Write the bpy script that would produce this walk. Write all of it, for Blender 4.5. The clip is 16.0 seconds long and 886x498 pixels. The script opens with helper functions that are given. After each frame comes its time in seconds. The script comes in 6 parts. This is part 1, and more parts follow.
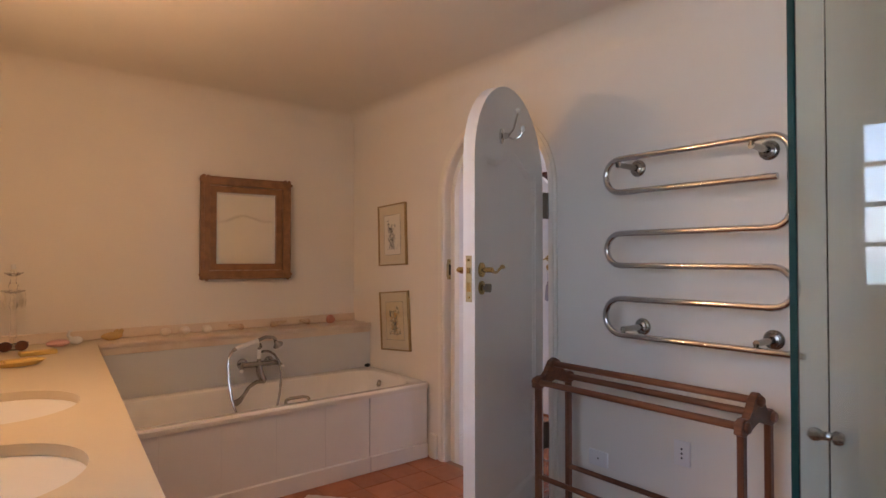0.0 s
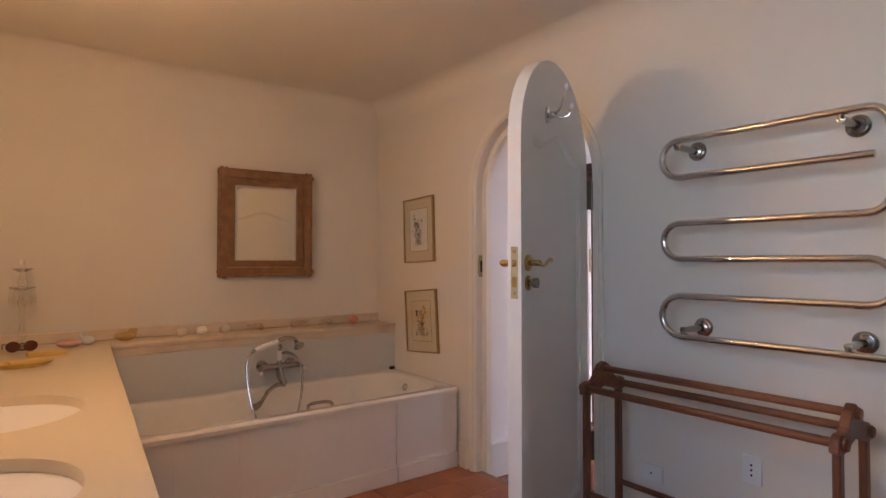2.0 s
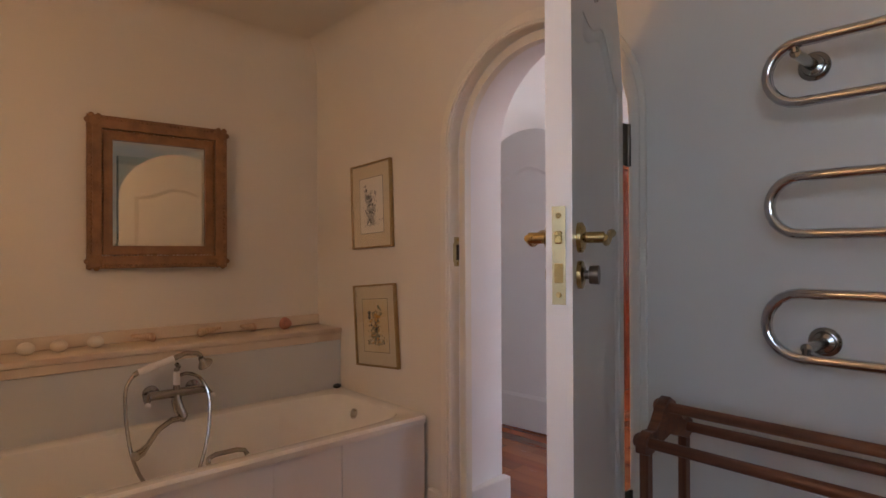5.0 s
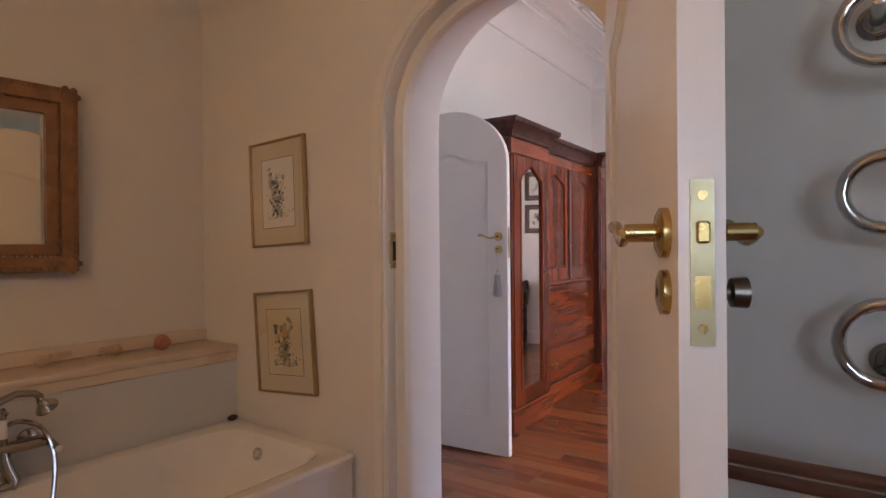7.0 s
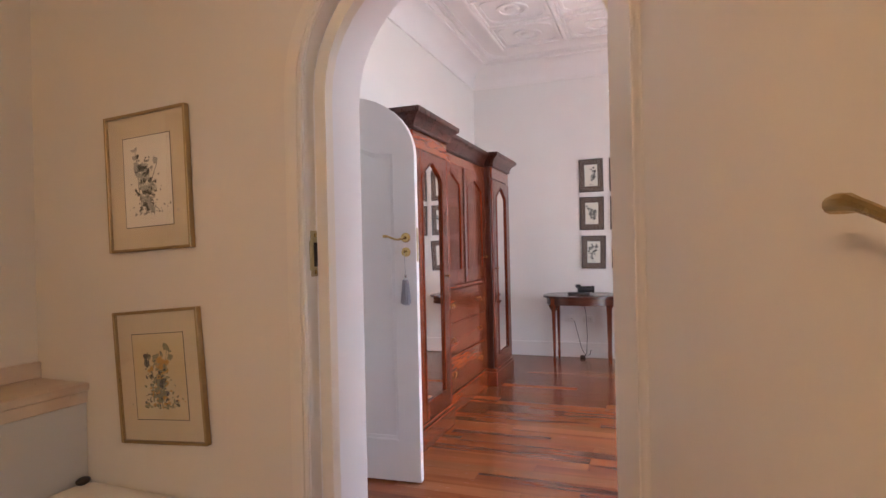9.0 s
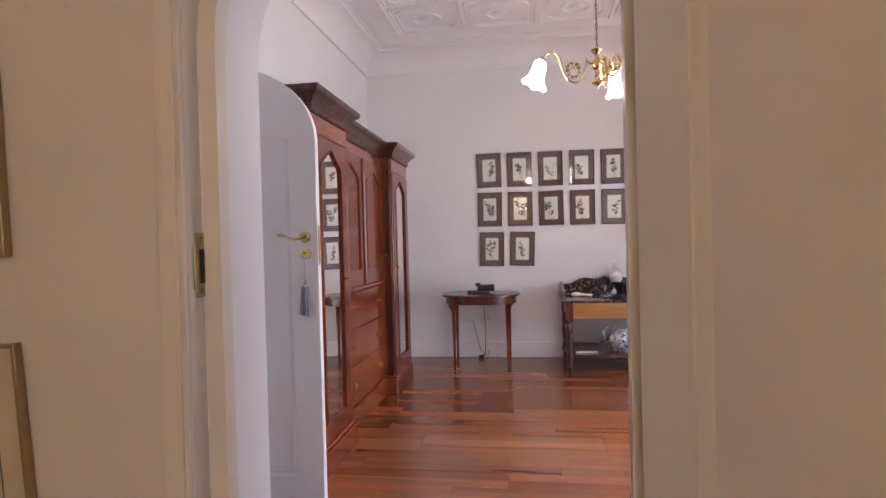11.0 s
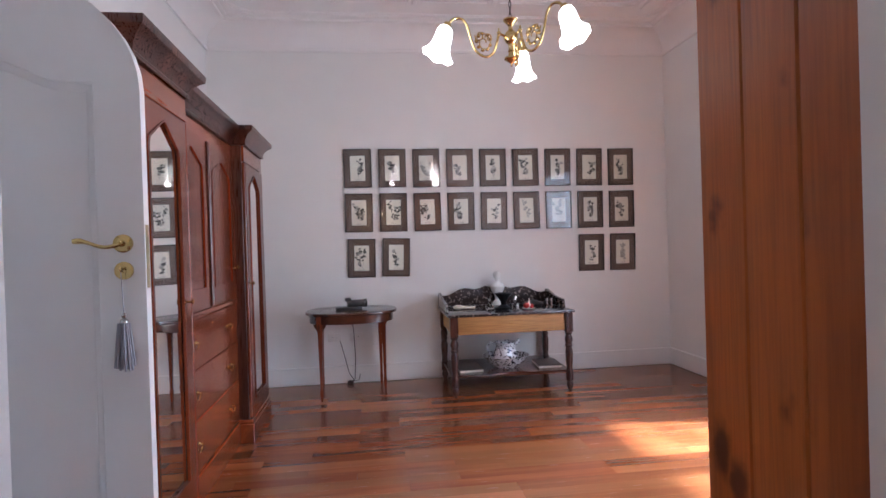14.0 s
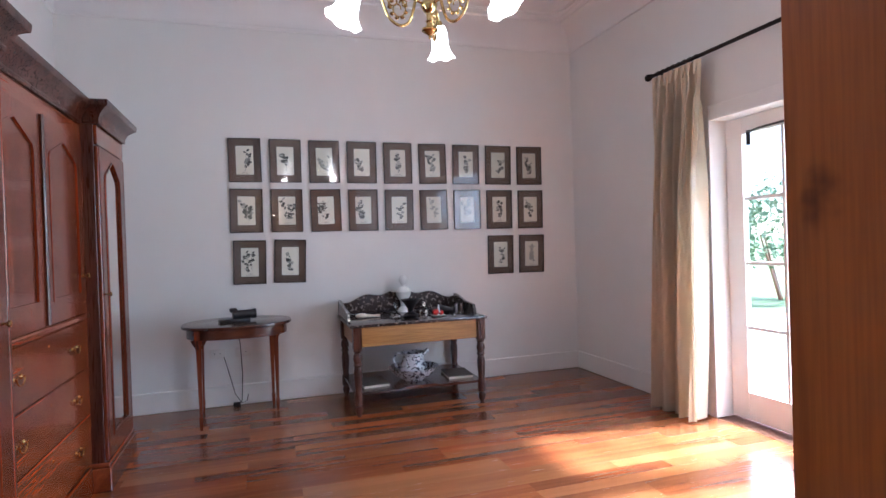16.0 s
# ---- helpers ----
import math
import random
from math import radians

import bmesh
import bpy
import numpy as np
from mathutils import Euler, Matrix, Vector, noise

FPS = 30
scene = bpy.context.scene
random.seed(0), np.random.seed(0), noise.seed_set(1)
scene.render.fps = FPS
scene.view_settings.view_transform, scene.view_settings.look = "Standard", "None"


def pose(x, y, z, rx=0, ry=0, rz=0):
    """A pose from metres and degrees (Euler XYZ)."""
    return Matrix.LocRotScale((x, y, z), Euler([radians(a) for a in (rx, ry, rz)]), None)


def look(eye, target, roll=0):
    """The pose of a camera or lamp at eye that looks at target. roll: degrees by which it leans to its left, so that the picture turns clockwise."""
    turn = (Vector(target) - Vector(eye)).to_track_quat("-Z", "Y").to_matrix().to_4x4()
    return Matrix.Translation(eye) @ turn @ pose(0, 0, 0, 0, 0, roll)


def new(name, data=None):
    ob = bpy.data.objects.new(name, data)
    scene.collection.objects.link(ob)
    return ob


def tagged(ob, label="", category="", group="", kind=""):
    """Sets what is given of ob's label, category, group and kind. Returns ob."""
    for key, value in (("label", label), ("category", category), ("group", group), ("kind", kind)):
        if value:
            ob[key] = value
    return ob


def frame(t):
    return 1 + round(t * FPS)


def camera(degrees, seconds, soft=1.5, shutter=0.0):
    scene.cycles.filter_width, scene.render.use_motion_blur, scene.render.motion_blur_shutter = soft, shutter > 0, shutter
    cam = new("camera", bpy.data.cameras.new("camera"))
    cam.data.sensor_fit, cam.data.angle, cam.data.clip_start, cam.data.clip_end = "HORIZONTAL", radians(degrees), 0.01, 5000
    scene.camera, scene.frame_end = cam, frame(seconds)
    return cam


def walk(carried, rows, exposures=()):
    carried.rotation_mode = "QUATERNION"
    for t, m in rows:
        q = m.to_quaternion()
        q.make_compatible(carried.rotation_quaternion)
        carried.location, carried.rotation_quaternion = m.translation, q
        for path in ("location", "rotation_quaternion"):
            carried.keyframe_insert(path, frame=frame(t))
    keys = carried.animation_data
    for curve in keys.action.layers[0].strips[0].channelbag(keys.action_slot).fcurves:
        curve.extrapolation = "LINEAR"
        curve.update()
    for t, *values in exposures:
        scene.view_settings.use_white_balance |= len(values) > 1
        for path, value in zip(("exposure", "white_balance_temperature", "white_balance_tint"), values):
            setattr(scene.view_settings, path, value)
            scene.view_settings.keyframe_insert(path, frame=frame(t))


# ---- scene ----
cam = camera(75.7, 16.0)
PATH = [
    (0, (0.15, 0.231, 1.29), (1.404, 1.788, 1.326), 0.0),
    (0.5, (0.144, 0.238, 1.29), (1.369, 1.817, 1.327), 0.1),
    (1, (0.141, 0.262, 1.282), (1.351, 1.854, 1.322), 0.1),
    (1.5, (0.162, 0.332, 1.264), (1.368, 1.927, 1.306), 0.1),
    (2, (0.223, 0.453, 1.257), (1.431, 2.046, 1.299), 0.0),
    (2.5, (0.285, 0.582, 1.247), (1.507, 2.165, 1.294), 0.0),
    (3, (0.365, 0.71, 1.237), (1.6, 2.283, 1.288), 0.1),
    (3.5, (0.446, 0.825, 1.228), (1.697, 2.385, 1.268), 0.1),
    (3.7, (0.494, 0.878, 1.233), (1.751, 2.433, 1.26), 0.1),
    (6, (0.807, 1.418, 1.221), (2.273, 2.778, 1.229), -0.4),
    (6.5, (0.848, 1.541, 1.237), (2.393, 2.811, 1.234), -0.4),
    (7, (0.896, 1.645, 1.237), (2.512, 2.823, 1.231), -0.5),
    (7.5, (0.945, 1.764, 1.239), (2.632, 2.838, 1.236), -0.7),
    (8, (0.983, 1.868, 1.246), (2.738, 2.827, 1.243), -0.8),
    (8.5, (1.02, 1.947, 1.242), (2.829, 2.799, 1.239), -0.9),
    (9, (1.082, 2.028, 1.231), (2.932, 2.788, 1.233), -1.3),
    (9.2, (1.112, 2.053, 1.244), (2.976, 2.779, 1.236), -1.3),
    (11.3, (1.481, 2.318, 1.261), (3.459, 2.613, 1.245), -1.6),
    (11.5, (1.55, 2.342, 1.251), (3.534, 2.591, 1.242), -1.7),
    (12, (1.648, 2.398, 1.249), (3.642, 2.548, 1.24), -1.9),
    (12.5, (1.768, 2.469, 1.26), (3.767, 2.535, 1.25), -1.8),
    (13, (1.861, 2.512, 1.261), (3.861, 2.501, 1.25), -1.8),
    (13.5, (1.975, 2.549, 1.256), (3.973, 2.458, 1.244), -1.9),
    (14, (2.107, 2.6, 1.266), (4.098, 2.419, 1.252), -1.8),
    (14.5, (2.219, 2.629, 1.27), (4.2, 2.354, 1.255), -1.8),
    (15, (2.322, 2.633, 1.259), (4.288, 2.267, 1.244), -1.9),
    (15.5, (2.433, 2.615, 1.265), (4.382, 2.163, 1.247), -1.8),
    (16, (2.541, 2.615, 1.263), (4.466, 2.073, 1.246), -1.9),
]
walk(cam, [(t, look(eye, target, roll)) for t, eye, target, roll in PATH], [(0.0, 2.98, 6200, 25), (3.5, 2.82, 6180, 24), (6.0, 2.44, 6300, 23), (7.0, 2.58, 6180, 23), (9.0, 3.05, 6030, 20), (12.5, 2.70, 5640, 20), (14.5, 2.71, 5360, 14), (16.0, 2.66, 5200, 11)])


# ---- light ----
world = bpy.data.worlds.new("world")
scene.world = world
world.use_nodes = True
wn = world.node_tree.nodes
sky = wn.new("ShaderNodeTexSky")
sky.sky_type, sky.sun_disc = "NISHITA", False
SUN_EL, SUN_AZ = 51.0, 188.0          # degrees; azimuth clockwise from +y
sky.sun_elevation, sky.sun_rotation = radians(SUN_EL), radians(SUN_AZ)
world.node_tree.links.new(sky.outputs[0], wn["Background"].inputs[0])
wn["Background"].inputs[1].default_value = 0.15
sun_data = bpy.data.lights.new("sun", "SUN")
sun_data.energy, sun_data.angle, sun_data.color = 5.0, radians(5.0), (1.0, 0.95, 0.86)
sun = new("sun", sun_data)
_d = Vector((math.sin(radians(SUN_AZ)) * math.cos(radians(SUN_EL)), math.cos(radians(SUN_AZ)) * math.cos(radians(SUN_EL)), math.sin(radians(SUN_EL))))
sun.matrix_world = look(_d * 20, (0, 0, 0))

BED = pose(2.59, 0, 0, 0, 0, 2.0)      # the bedroom stands two degrees askew to the bathroom
VAN = pose(0.43, 1.44, 0, 0, 0, -4.9)  # the vanity and the wall behind it


def area(name, m, sx, sy, watts, color):
    d = bpy.data.lights.new(name, "AREA")
    d.shape, d.size, d.size_y, d.energy, d.color = "RECTANGLE", sx, sy, watts, color
    o = new(name, d)
    o.matrix_world = m
    return o


def point(name, place, watts, color, radius=0.03):
    d = bpy.data.lights.new(name, "POINT")
    d.energy, d.color, d.shadow_soft_size = watts, color, radius
    o = new(name, d)
    o.matrix_world = Matrix.Translation(place)
    return o


# skylight in the french door, in the bathroom window
area("daylight_french_door", BED @ look((1.87, -0.47, 1.15), (1.7, 1.2, 0.6)), 2.6, 1.9, 8.2, (0.74, 0.87, 1.0))
area("daylight_bath_window", VAN @ look((-0.735, -0.833, 1.55), (1.5, -0.70, 1.35)), 0.92, 0.85, 2.05, (0.60, 0.79, 1.0))
SCONCE = Vector((0.06, 2.33, 1.80))
point("sconce_light_a", SCONCE + Vector((0.115, 0.08, 0.035)), 1.38, (1.0, 0.62, 0.30), 0.02)
point("sconce_light_b", SCONCE + Vector((0.115, -0.08, 0.035)), 1.38, (1.0, 0.62, 0.30), 0.02)
CHAND = Vector((2.41, 1.885, 0))
for k, a in enumerate((95, 215, 335)):
    point("chandelier_light", BED @ (CHAND + Vector((0.40 * math.cos(radians(a)), 0.40 * math.sin(radians(a)), 2.10))), 0.8, (1.0, 0.86, 0.70), 0.04)


# ---- materials ----
def mat(name, color, rough=0.5, metal=0.0, vary=0.08, scale=6.0, bump=0.0, bump_scale=60.0, spec=0.5, coat=0.0, second=None, seconds=(0.45, 0.65), sscale=2.0, stretch=None, rand=0.0):
    """A principled material with colour varied at two scales, an optional second colour in patches, and fine relief."""
    m = bpy.data.materials.new(name)
    m.use_nodes = True
    n, l = m.node_tree.nodes, m.node_tree.links
    b = n["Principled BSDF"]
    b.inputs["Roughness"].default_value, b.inputs["Metallic"].default_value = rough, metal
    b.inputs["Specular IOR Level"].default_value, b.inputs["Coat Weight"].default_value = spec, coat
    tc = n.new("ShaderNodeTexCoord")
    src = tc.outputs["Object"]
    if stretch:
        mp = n.new("ShaderNodeMapping")
        mp.inputs["Scale"].default_value = stretch
        l.new(src, mp.inputs[0])
        src = mp.outputs[0]
    def noise_at(sc, det):
        t = n.new("ShaderNodeTexNoise")
        t.inputs["Scale"].default_value, t.inputs["Detail"].default_value = sc, det
        l.new(src, t.inputs["Vector"])
        return t.outputs["Fac"]
    c = Vector(color)
    ramp = n.new("ShaderNodeMix"); ramp.data_type = "RGBA"
    ramp.inputs[6].default_value = (*(c * (1 - vary)), 1)
    ramp.inputs[7].default_value = (*[min(1, v) for v in c * (1 + vary)], 1)
    l.new(noise_at(scale, 6), ramp.inputs[0])
    out = ramp.outputs[2]
    if second:
        f = n.new("ShaderNodeMapRange")
        f.inputs[1].default_value, f.inputs[2].default_value = seconds
        l.new(noise_at(sscale, 5), f.inputs[0])
        mx = n.new("ShaderNodeMix"); mx.data_type = "RGBA"
        l.new(f.outputs[0], mx.inputs[0]); l.new(out, mx.inputs[6])
        mx.inputs[7].default_value = (*second, 1)
        out = mx.outputs[2]
    if rand:
        oi = n.new("ShaderNodeObjectInfo")
        hs = n.new("ShaderNodeHueSaturation")
        f = n.new("ShaderNodeMapRange")
        f.inputs[3].default_value, f.inputs[4].default_value = 1 - rand, 1 + rand
        l.new(oi.outputs["Random"], f.inputs[0]); l.new(f.outputs[0], hs.inputs["Value"]); l.new(out, hs.inputs["Color"])
        out = hs.outputs[0]
    l.new(out, b.inputs["Base Color"])
    if bump:
        bp = n.new("ShaderNodeBump")
        bp.inputs["Strength"].default_value, bp.inputs["Distance"].default_value = bump, 0.004
        l.new(noise_at(bump_scale, 4), bp.inputs["Height"]); l.new(bp.outputs[0], b.inputs["Normal"])
    r = n.new("ShaderNodeMapRange")
    r.inputs[3].default_value, r.inputs[4].default_value = max(0.02, rough * 0.8), min(1, rough * 1.2)
    l.new(noise_at(scale * 3, 3), r.inputs[0]); l.new(r.outputs[0], b.inputs["Roughness"])
    return m


def wood(name, dark, light, rough=0.3, axis=2, rings=9.0, coat=0.0, rand=0.0, knots=None, fine=1.0, pores=0.45, pale=None):
    """Wood with grain along the axis: stretched noise lines, pores, optional knots and a value of its own for each piece."""
    m = bpy.data.materials.new(name)
    m.use_nodes = True
    n, l = m.node_tree.nodes, m.node_tree.links
    b = n["Principled BSDF"]
    tc = n.new("ShaderNodeTexCoord")
    oi = n.new("ShaderNodeObjectInfo")
    add = n.new("ShaderNodeVectorMath"); add.operation = "ADD"
    mul = n.new("ShaderNodeVectorMath"); mul.operation = "SCALE"
    mul.inputs[0].default_value = (37.0, 19.0, 53.0)
    l.new(oi.outputs["Random"], mul.inputs["Scale"])
    l.new(tc.outputs["Object"], add.inputs[0]); l.new(mul.outputs[0], add.inputs[1])
    mp = n.new("ShaderNodeMapping")
    sc = [rings, rings, rings]; sc[axis] = rings * 0.07
    mp.inputs["Scale"].default_value = sc
    l.new(add.outputs[0], mp.inputs[0])
    t = n.new("ShaderNodeTexNoise")
    t.inputs["Scale"].default_value, t.inputs["Detail"].default_value, t.inputs["Distortion"].default_value = 1.0, 8, 0.6
    l.new(mp.outputs[0], t.inputs["Vector"])
    mp2 = n.new("ShaderNodeMapping")
    sc2 = [160.0 * fine] * 3; sc2[axis] = 6.0
    mp2.inputs["Scale"].default_value = sc2
    l.new(add.outputs[0], mp2.inputs[0])
    t2 = n.new("ShaderNodeTexNoise")
    t2.inputs["Scale"].default_value, t2.inputs["Detail"].default_value = 1.0, 4
    l.new(mp2.outputs[0], t2.inputs["Vector"])
    cr = n.new("ShaderNodeValToRGB")
    cr.color_ramp.elements[0].position, cr.color_ramp.elements[1].position = 0.32, 0.68
    cr.color_ramp.elements[0].color, cr.color_ramp.elements[1].color = (*dark, 1), (*light, 1)
    l.new(t.outputs["Fac"], cr.inputs[0])
    mx = n.new("ShaderNodeMix"); mx.data_type, mx.blend_type = "RGBA", "MULTIPLY"
    mx.inputs[0].default_value = pores
    l.new(cr.outputs[0], mx.inputs[6])
    g = n.new("ShaderNodeMapRange"); g.inputs[1].default_value, g.inputs[2].default_value, g.inputs[3].default_value = 0.35, 0.6, 0.35
    l.new(t2.outputs["Fac"], g.inputs[0]); l.new(g.outputs[0], mx.inputs[7])
    out = mx.outputs[2]
    if knots:
        mp3 = n.new("ShaderNodeMapping")
        sc3 = [8.0] * 3; sc3[axis] = 4.6
        mp3.inputs["Scale"].default_value = sc3
        wob = n.new("ShaderNodeTexNoise"); wob.inputs["Scale"].default_value = 26.0
        l.new(add.outputs[0], wob.inputs["Vector"])
        vs = n.new("ShaderNodeVectorMath"); vs.operation = "MULTIPLY_ADD"
        vs.inputs[1].default_value = (0.035, 0.035, 0.035)
        l.new(wob.outputs["Color"], vs.inputs[0]); l.new(add.outputs[0], vs.inputs[2])
        l.new(vs.outputs[0], mp3.inputs[0])
        vo = n.new("ShaderNodeTexVoronoi"); vo.inputs["Scale"].default_value = 1.0
        l.new(mp3.outputs[0], vo.inputs["Vector"])
        kr = n.new("ShaderNodeMapRange"); kr.interpolation_type = "SMOOTHSTEP"
        kr.inputs[1].default_value, kr.inputs[2].default_value, kr.inputs[3].default_value, kr.inputs[4].default_value = 0.10, 0.30, 0.92, 0.0
        l.new(vo.outputs["Distance"], kr.inputs[0])
        km = n.new("ShaderNodeMix"); km.data_type = "RGBA"
        l.new(kr.outputs[0], km.inputs[0]); l.new(out, km.inputs[6])
        km.inputs[7].default_value = (*knots, 1)
        out = km.outputs[2]
    if pale:
        ml = n.new("ShaderNodeMath"); ml.operation = "MULTIPLY"; ml.inputs[1].default_value = 7.31
        fr = n.new("ShaderNodeMath"); fr.operation = "FRACT"
        pw = n.new("ShaderNodeMapRange"); pw.inputs[1].default_value, pw.inputs[4].default_value = 0.45, 0.60
        l.new(oi.outputs["Random"], ml.inputs[0]); l.new(ml.outputs[0], fr.inputs[0]); l.new(fr.outputs[0], pw.inputs[0])
        pm = n.new("ShaderNodeMix"); pm.data_type = "RGBA"
        pm.inputs[7].default_value = (*pale, 1)
        l.new(pw.outputs[0], pm.inputs[0]); l.new(out, pm.inputs[6])
        out = pm.outputs[2]
    if rand:
        hs = n.new("ShaderNodeHueSaturation")
        f = n.new("ShaderNodeMapRange"); f.inputs[3].default_value, f.inputs[4].default_value = 1 - rand, 1 + rand
        l.new(oi.outputs["Random"], f.inputs[0]); l.new(f.outputs[0], hs.inputs["Value"]); l.new(out, hs.inputs["Color"])
        out = hs.outputs[0]
    l.new(out, b.inputs["Base Color"])
    r = n.new("ShaderNodeMapRange"); r.inputs[3].default_value, r.inputs[4].default_value = rough * 0.75, rough * 1.3
    l.new(t2.outputs["Fac"], r.inputs[0]); l.new(r.outputs[0], b.inputs["Roughness"])
    b.inputs["Coat Weight"].default_value, b.inputs["Coat Roughness"].default_value = coat, 0.12
    bp = n.new("ShaderNodeBump"); bp.inputs["Strength"].default_value, bp.inputs["Distance"].default_value = (0.15, 0.002) if pores > 0.2 else (0.02, 0.001)
    l.new(t2.outputs["Fac"], bp.inputs["Height"]); l.new(bp.outputs[0], b.inputs["Normal"])
    return m


def glass(name, color=(1, 1, 1), rough=0.0, ior=1.45):
    m = bpy.data.materials.new(name)
    m.use_nodes = True
    b = m.node_tree.nodes["Principled BSDF"]
    b.inputs["Base Color"].default_value = (*color, 1)
    b.inputs["Transmission Weight"].default_value, b.inputs["Roughness"].default_value, b.inputs["IOR"].default_value = 1.0, rough, ior
    return m


def glow(name, color, strength, base=(0.9, 0.9, 0.88)):
    m = bpy.data.materials.new(name)
    m.use_nodes = True
    b = m.node_tree.nodes["Principled BSDF"]
    b.inputs["Base Color"].default_value = (*base, 1)
    b.inputs["Emission Color"].default_value, b.inputs["Emission Strength"].default_value = (*color, 1), strength
    b.inputs["Roughness"].default_value = 0.3
    return m


PLASTER = mat("bath_plaster", (0.75, 0.70, 0.61), 0.75, vary=0.03, scale=3, bump=0.25, bump_scale=14, spec=0.3)
PLASTER_BED = mat("bedroom_plaster", (0.80, 0.79, 0.77), 0.7, vary=0.02, scale=3, bump=0.15, bump_scale=18, spec=0.3)
CEIL_BED = mat("ceiling_paint", (0.84, 0.82, 0.81), 0.6, vary=0.02, scale=5, bump=0.1, bump_scale=40)
PAINT = mat("white_gloss_paint", (0.80, 0.79, 0.77), 0.32, vary=0.025, scale=4, bump=0.08, bump_scale=25)
REVEAL = mat("white_wall_paint", (0.80, 0.79, 0.78), 0.6, vary=0.02, scale=4, bump=0.1, bump_scale=25, spec=0.3)
CREAM = mat("cream_trim_paint", (0.78, 0.73, 0.62), 0.35, vary=0.03, scale=5, bump=0.08, bump_scale=25)
PANEL_W = mat("bath_panel_paint", (0.76, 0.74, 0.71), 0.4, vary=0.03, scale=5, bump=0.1, bump_scale=30)
ENAMEL = mat("bath_enamel", (0.80, 0.77, 0.71), 0.12, vary=0.02, scale=3, second=(0.70, 0.66, 0.58), seconds=(0.55, 0.8), sscale=4, coat=0.5)
CERAMIC = mat("basin_ceramic", (0.82, 0.82, 0.82), 0.1, vary=0.01, coat=0.5)
TRAVERTINE = mat("cream_stone", (0.69, 0.58, 0.41), 0.32, vary=0.012, scale=3, second=(0.675, 0.565, 0.398), seconds=(0.1, 1.0), sscale=1.2, coat=0.1)
PINKSTONE = mat("pink_marble", (0.70, 0.58, 0.45), 0.3, vary=0.08, scale=9, second=(0.60, 0.43, 0.31), seconds=(0.50, 0.80), sscale=6)
GREYPANEL = mat("grey_splash_panel", (0.62, 0.62, 0.60), 0.4, vary=0.03, scale=3)
CHROME = mat("chrome", (0.62, 0.61, 0.60), 0.07, metal=1.0, vary=0.02)
CHROME_DULL = mat("dull_chrome", (0.40, 0.38, 0.35), 0.16, metal=1.0, vary=0.06, scale=20)
BRASS = mat("aged_brass", (0.50, 0.36, 0.14), 0.26, metal=1.0, vary=0.18, scale=20, second=(0.30, 0.21, 0.09), seconds=(0.5, 0.75), sscale=14)
BRASS_PALE = mat("pale_brass_plate", (0.46, 0.39, 0.22), 0.42, metal=1.0, vary=0.10, scale=18, second=(0.36, 0.30, 0.17), seconds=(0.5, 0.7), sscale=20)
BRASS_BRIGHT = mat("polished_brass", (0.62, 0.47, 0.20), 0.16, metal=1.0, vary=0.1, scale=20)
# also colours the brass hinges, darkened for the shadow they hang in
BRONZE = mat("bronze_and_shaded_brass", (0.20, 0.17, 0.13), 0.35, metal=1.0)
BLACKHOLE = mat("dark_recess", (0.02, 0.015, 0.012), 0.8)
IRON = mat("black_iron", (0.02, 0.016, 0.014), 0.45, metal=0.6)
MIRROR = mat("mirror_silver", (0.90, 0.90, 0.88), 0.015, metal=1.0, vary=0.01)
OLDMIRROR = mat("old_mirror_silver", (0.82, 0.80, 0.72), 0.03, metal=1.0, vary=0.03, scale=8)
GILT = mat("carved_gilt_wood", (0.30, 0.150, 0.062), 0.5, vary=0.25, scale=25, bump=0.7, bump_scale=55, second=(0.20, 0.105, 0.048), seconds=(0.40, 0.70), sscale=18)
THINGILT = mat("thin_gilt_frame", (0.36, 0.25, 0.11), 0.35, metal=0.5, vary=0.2, scale=30)
MAHOGANY = wood("polished_mahogany", (0.11, 0.019, 0.007), (0.25, 0.050, 0.015), 0.24, axis=2, rings=7, coat=0.35)
MAHOGANY_H = wood("polished_mahogany_across", (0.16, 0.030, 0.009), (0.35, 0.078, 0.020), 0.20, axis=0, rings=8, coat=0.5, pores=0.35)
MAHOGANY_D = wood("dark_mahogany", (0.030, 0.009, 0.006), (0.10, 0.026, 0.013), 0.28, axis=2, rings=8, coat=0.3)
TABLEWOOD = wood("table_mahogany", (0.035, 0.010, 0.007), (0.12, 0.035, 0.016), 0.22, axis=1, rings=9, coat=0.4)
OAKDRAWER = wood("golden_oak", (0.34, 0.16, 0.040), (0.52, 0.28, 0.085), 0.3, axis=1, rings=9, coat=0.2)
RACKWOOD = wood("rail_wood", (0.12, 0.038, 0.016), (0.28, 0.102, 0.042), 0.4, axis=1, rings=14, coat=0.1)
RACKWOOD_V = wood("rail_wood_upright", (0.12, 0.038, 0.016), (0.28, 0.102, 0.042), 0.4, axis=2, rings=14, coat=0.1)
PINE = wood("stained_pine", (0.25, 0.062, 0.011), (0.52, 0.155, 0.027), 0.34, axis=2, rings=6, coat=0.15, rand=0.12, knots=(0.065, 0.014, 0.005), pores=0.3)
PLANK = wood("jarrah_floor", (0.165, 0.041, 0.013), (0.285, 0.084, 0.026), 0.24, axis=1, rings=11, coat=0.28, rand=0.20, pores=0.17, pale=(0.38, 0.158, 0.056))
SUBFLOOR = mat("floor_joints", (0.10, 0.034, 0.015), 0.8)
TERRACOTTA = mat("terracotta_tile", (0.36, 0.13, 0.055), 0.45, vary=0.15, scale=9, bump=0.1, bump_scale=30, second=(0.26, 0.085, 0.035), seconds=(0.5, 0.75), sscale=6, rand=0.15)
